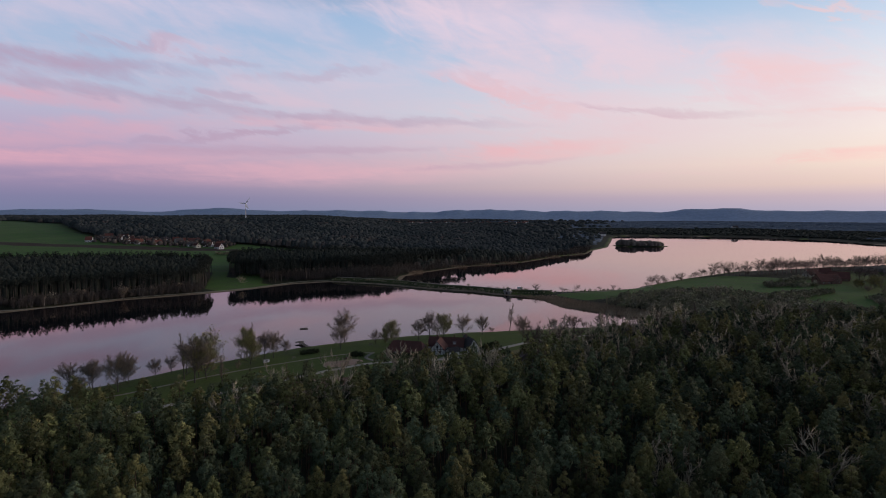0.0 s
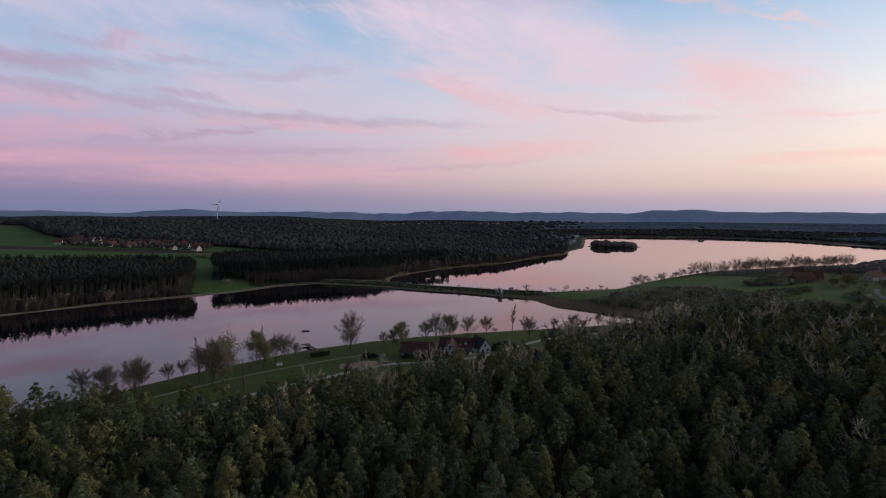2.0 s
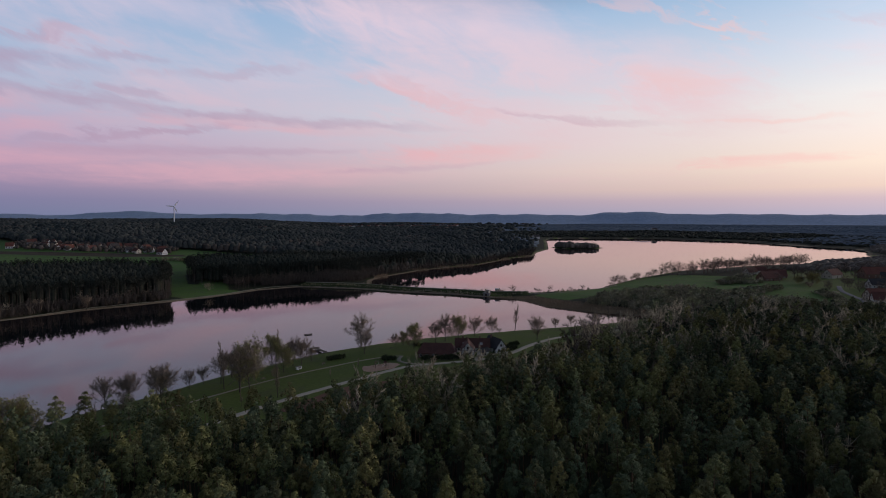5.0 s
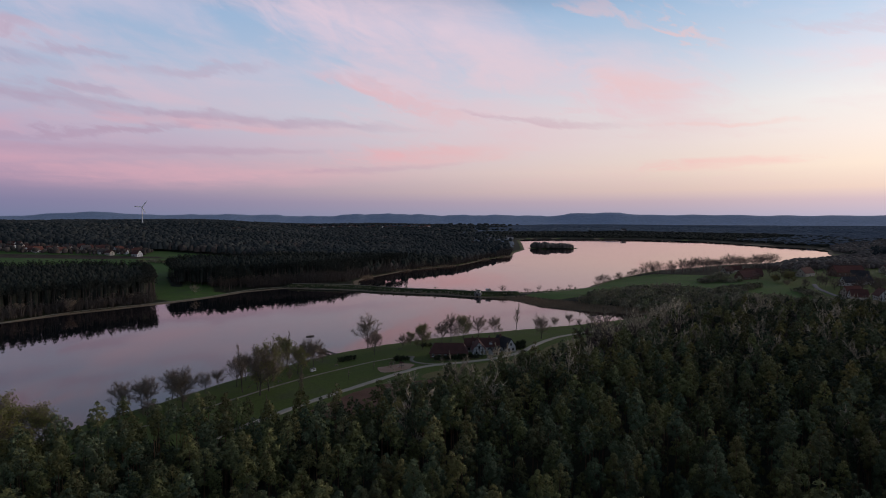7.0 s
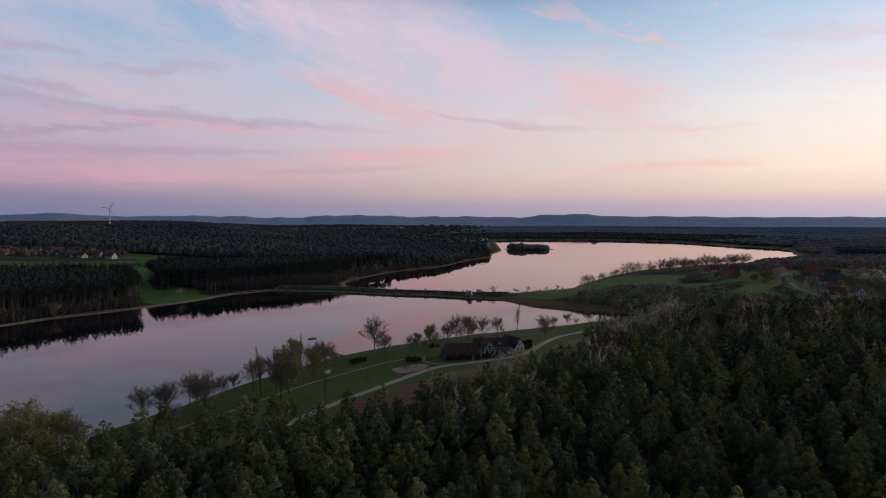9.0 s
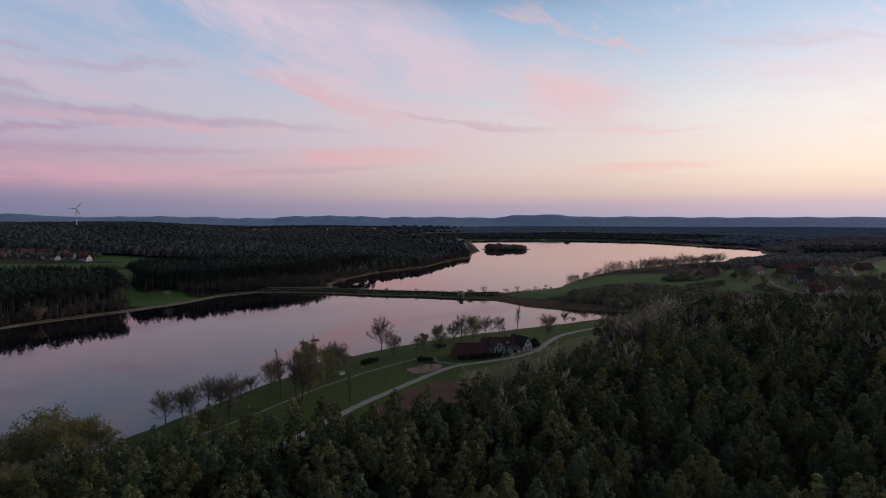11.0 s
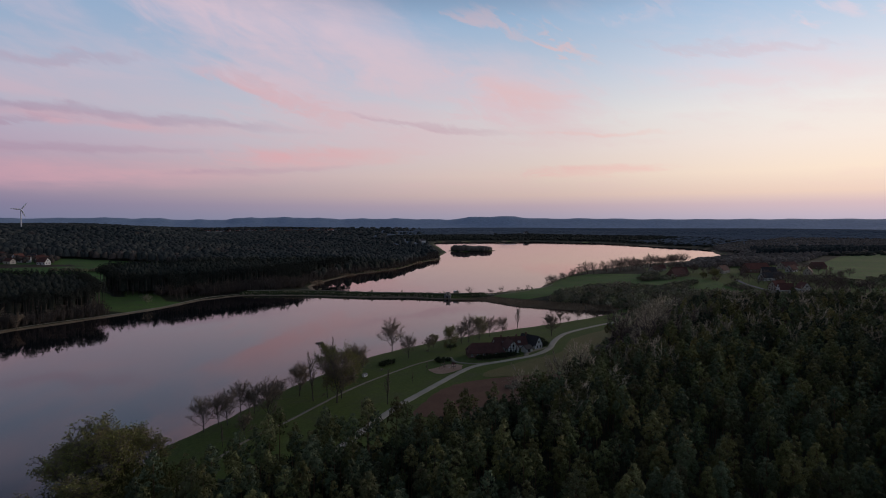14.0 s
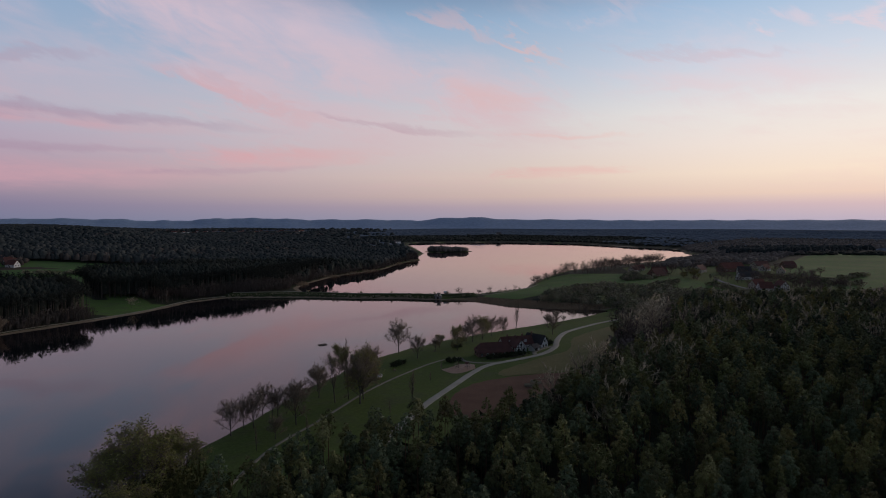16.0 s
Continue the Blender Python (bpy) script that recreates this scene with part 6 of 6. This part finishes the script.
def play_frame(x, y, turn):
    root = new("play_frame")
    for sx in (-1.6, 1.6):
        for sy in (-0.9, 0.9):
            part("post", rod(bmesh.new(), (sx, sy, 0), (sx * 0.92, 0.1 * sy, 2.5), 0.07, 0.06, 8), M_PLANK, root)
    part("top_bar", rod(bmesh.new(), (-1.8, 0, 2.5), (1.8, 0, 2.5), 0.07, 0.07, 8), M_PLANK, root)
    for sx in (-0.7, 0.7):
        sw = part("swing_seat", box(bmesh.new(), (0.5, 0.2, 0.04), pose(sx, 0, 0.45), 0.01), M_TIMBER, root)
        for k in (-0.2, 0.2):
            part("chain", rod(bmesh.new(), (sx + k, 0, 0.47), (sx + k, 0, 2.48), 0.012, 0.012, 5), M_METAL, sw)
    root.matrix_world = pose(x, y, ground_z(x, y) + 0.05, 0, 0, turn)
    tagged(root, "wooden swing frame on the sand playground", "swing")


def slide_tower(x, y, turn):
    root = new("slide_tower")
    for sx in (-0.7, 0.7):
        for sy in (-0.7, 0.7):
            part("post", rod(bmesh.new(), (sx, sy, 0), (sx, sy, 2.6), 0.06, 0.06, 8), M_PLANK, root)
    part("deck", box(bmesh.new(), (1.5, 1.5, 0.08), pose(0, 0, 1.3), 0.01), M_PLANK, root)
    for sy in (-1, 1):
        part("roof_board", box(bmesh.new(), (1.9, 1.2, 0.05), pose(0, sy * 0.45, 2.85, -35 * sy), 0.01), M_OLDRED, root)
    part("slide", box(bmesh.new(), (2.9, 0.6, 0.06), pose(1.95, 0, 0.75, 0, 29), 0.02), M_METAL, root)
    root.matrix_world = pose(x, y, ground_z(x, y) + 0.05, 0, 0, turn)
    tagged(root, "small wooden tower with metal slide on sand", "slide")


def fence_run(points, label):
    """A post-and-rail fence along a line of points."""
    root = new("field_fence")
    line = spline(points, 3.0)
    for a, b in zip(line, line[1:]):
        za, zb = ground_z(a.x, a.y), ground_z(b.x, b.y)
        part("post", rod(bmesh.new(), (a.x, a.y, za - 0.2), (a.x, a.y, za + 1.2), 0.06, 0.05, 6), M_PLANK, root)
        for up in (0.55, 1.0):
            part("rail", rod(bmesh.new(), (a.x, a.y, za + up), (b.x, b.y, zb + up), 0.04, 0.04, 5), M_PLANK, root)
    tagged(root, label, "fence")


log_pile(-33, 222, 35)
log_pile(-38, 219, 50)
play_frame(-49, 266, 30)
slide_tower(-45, 262, 120)
fence_run([(-31, 271), (-16, 268), (-4, 270)], "weathered wooden fence round the farmyard")
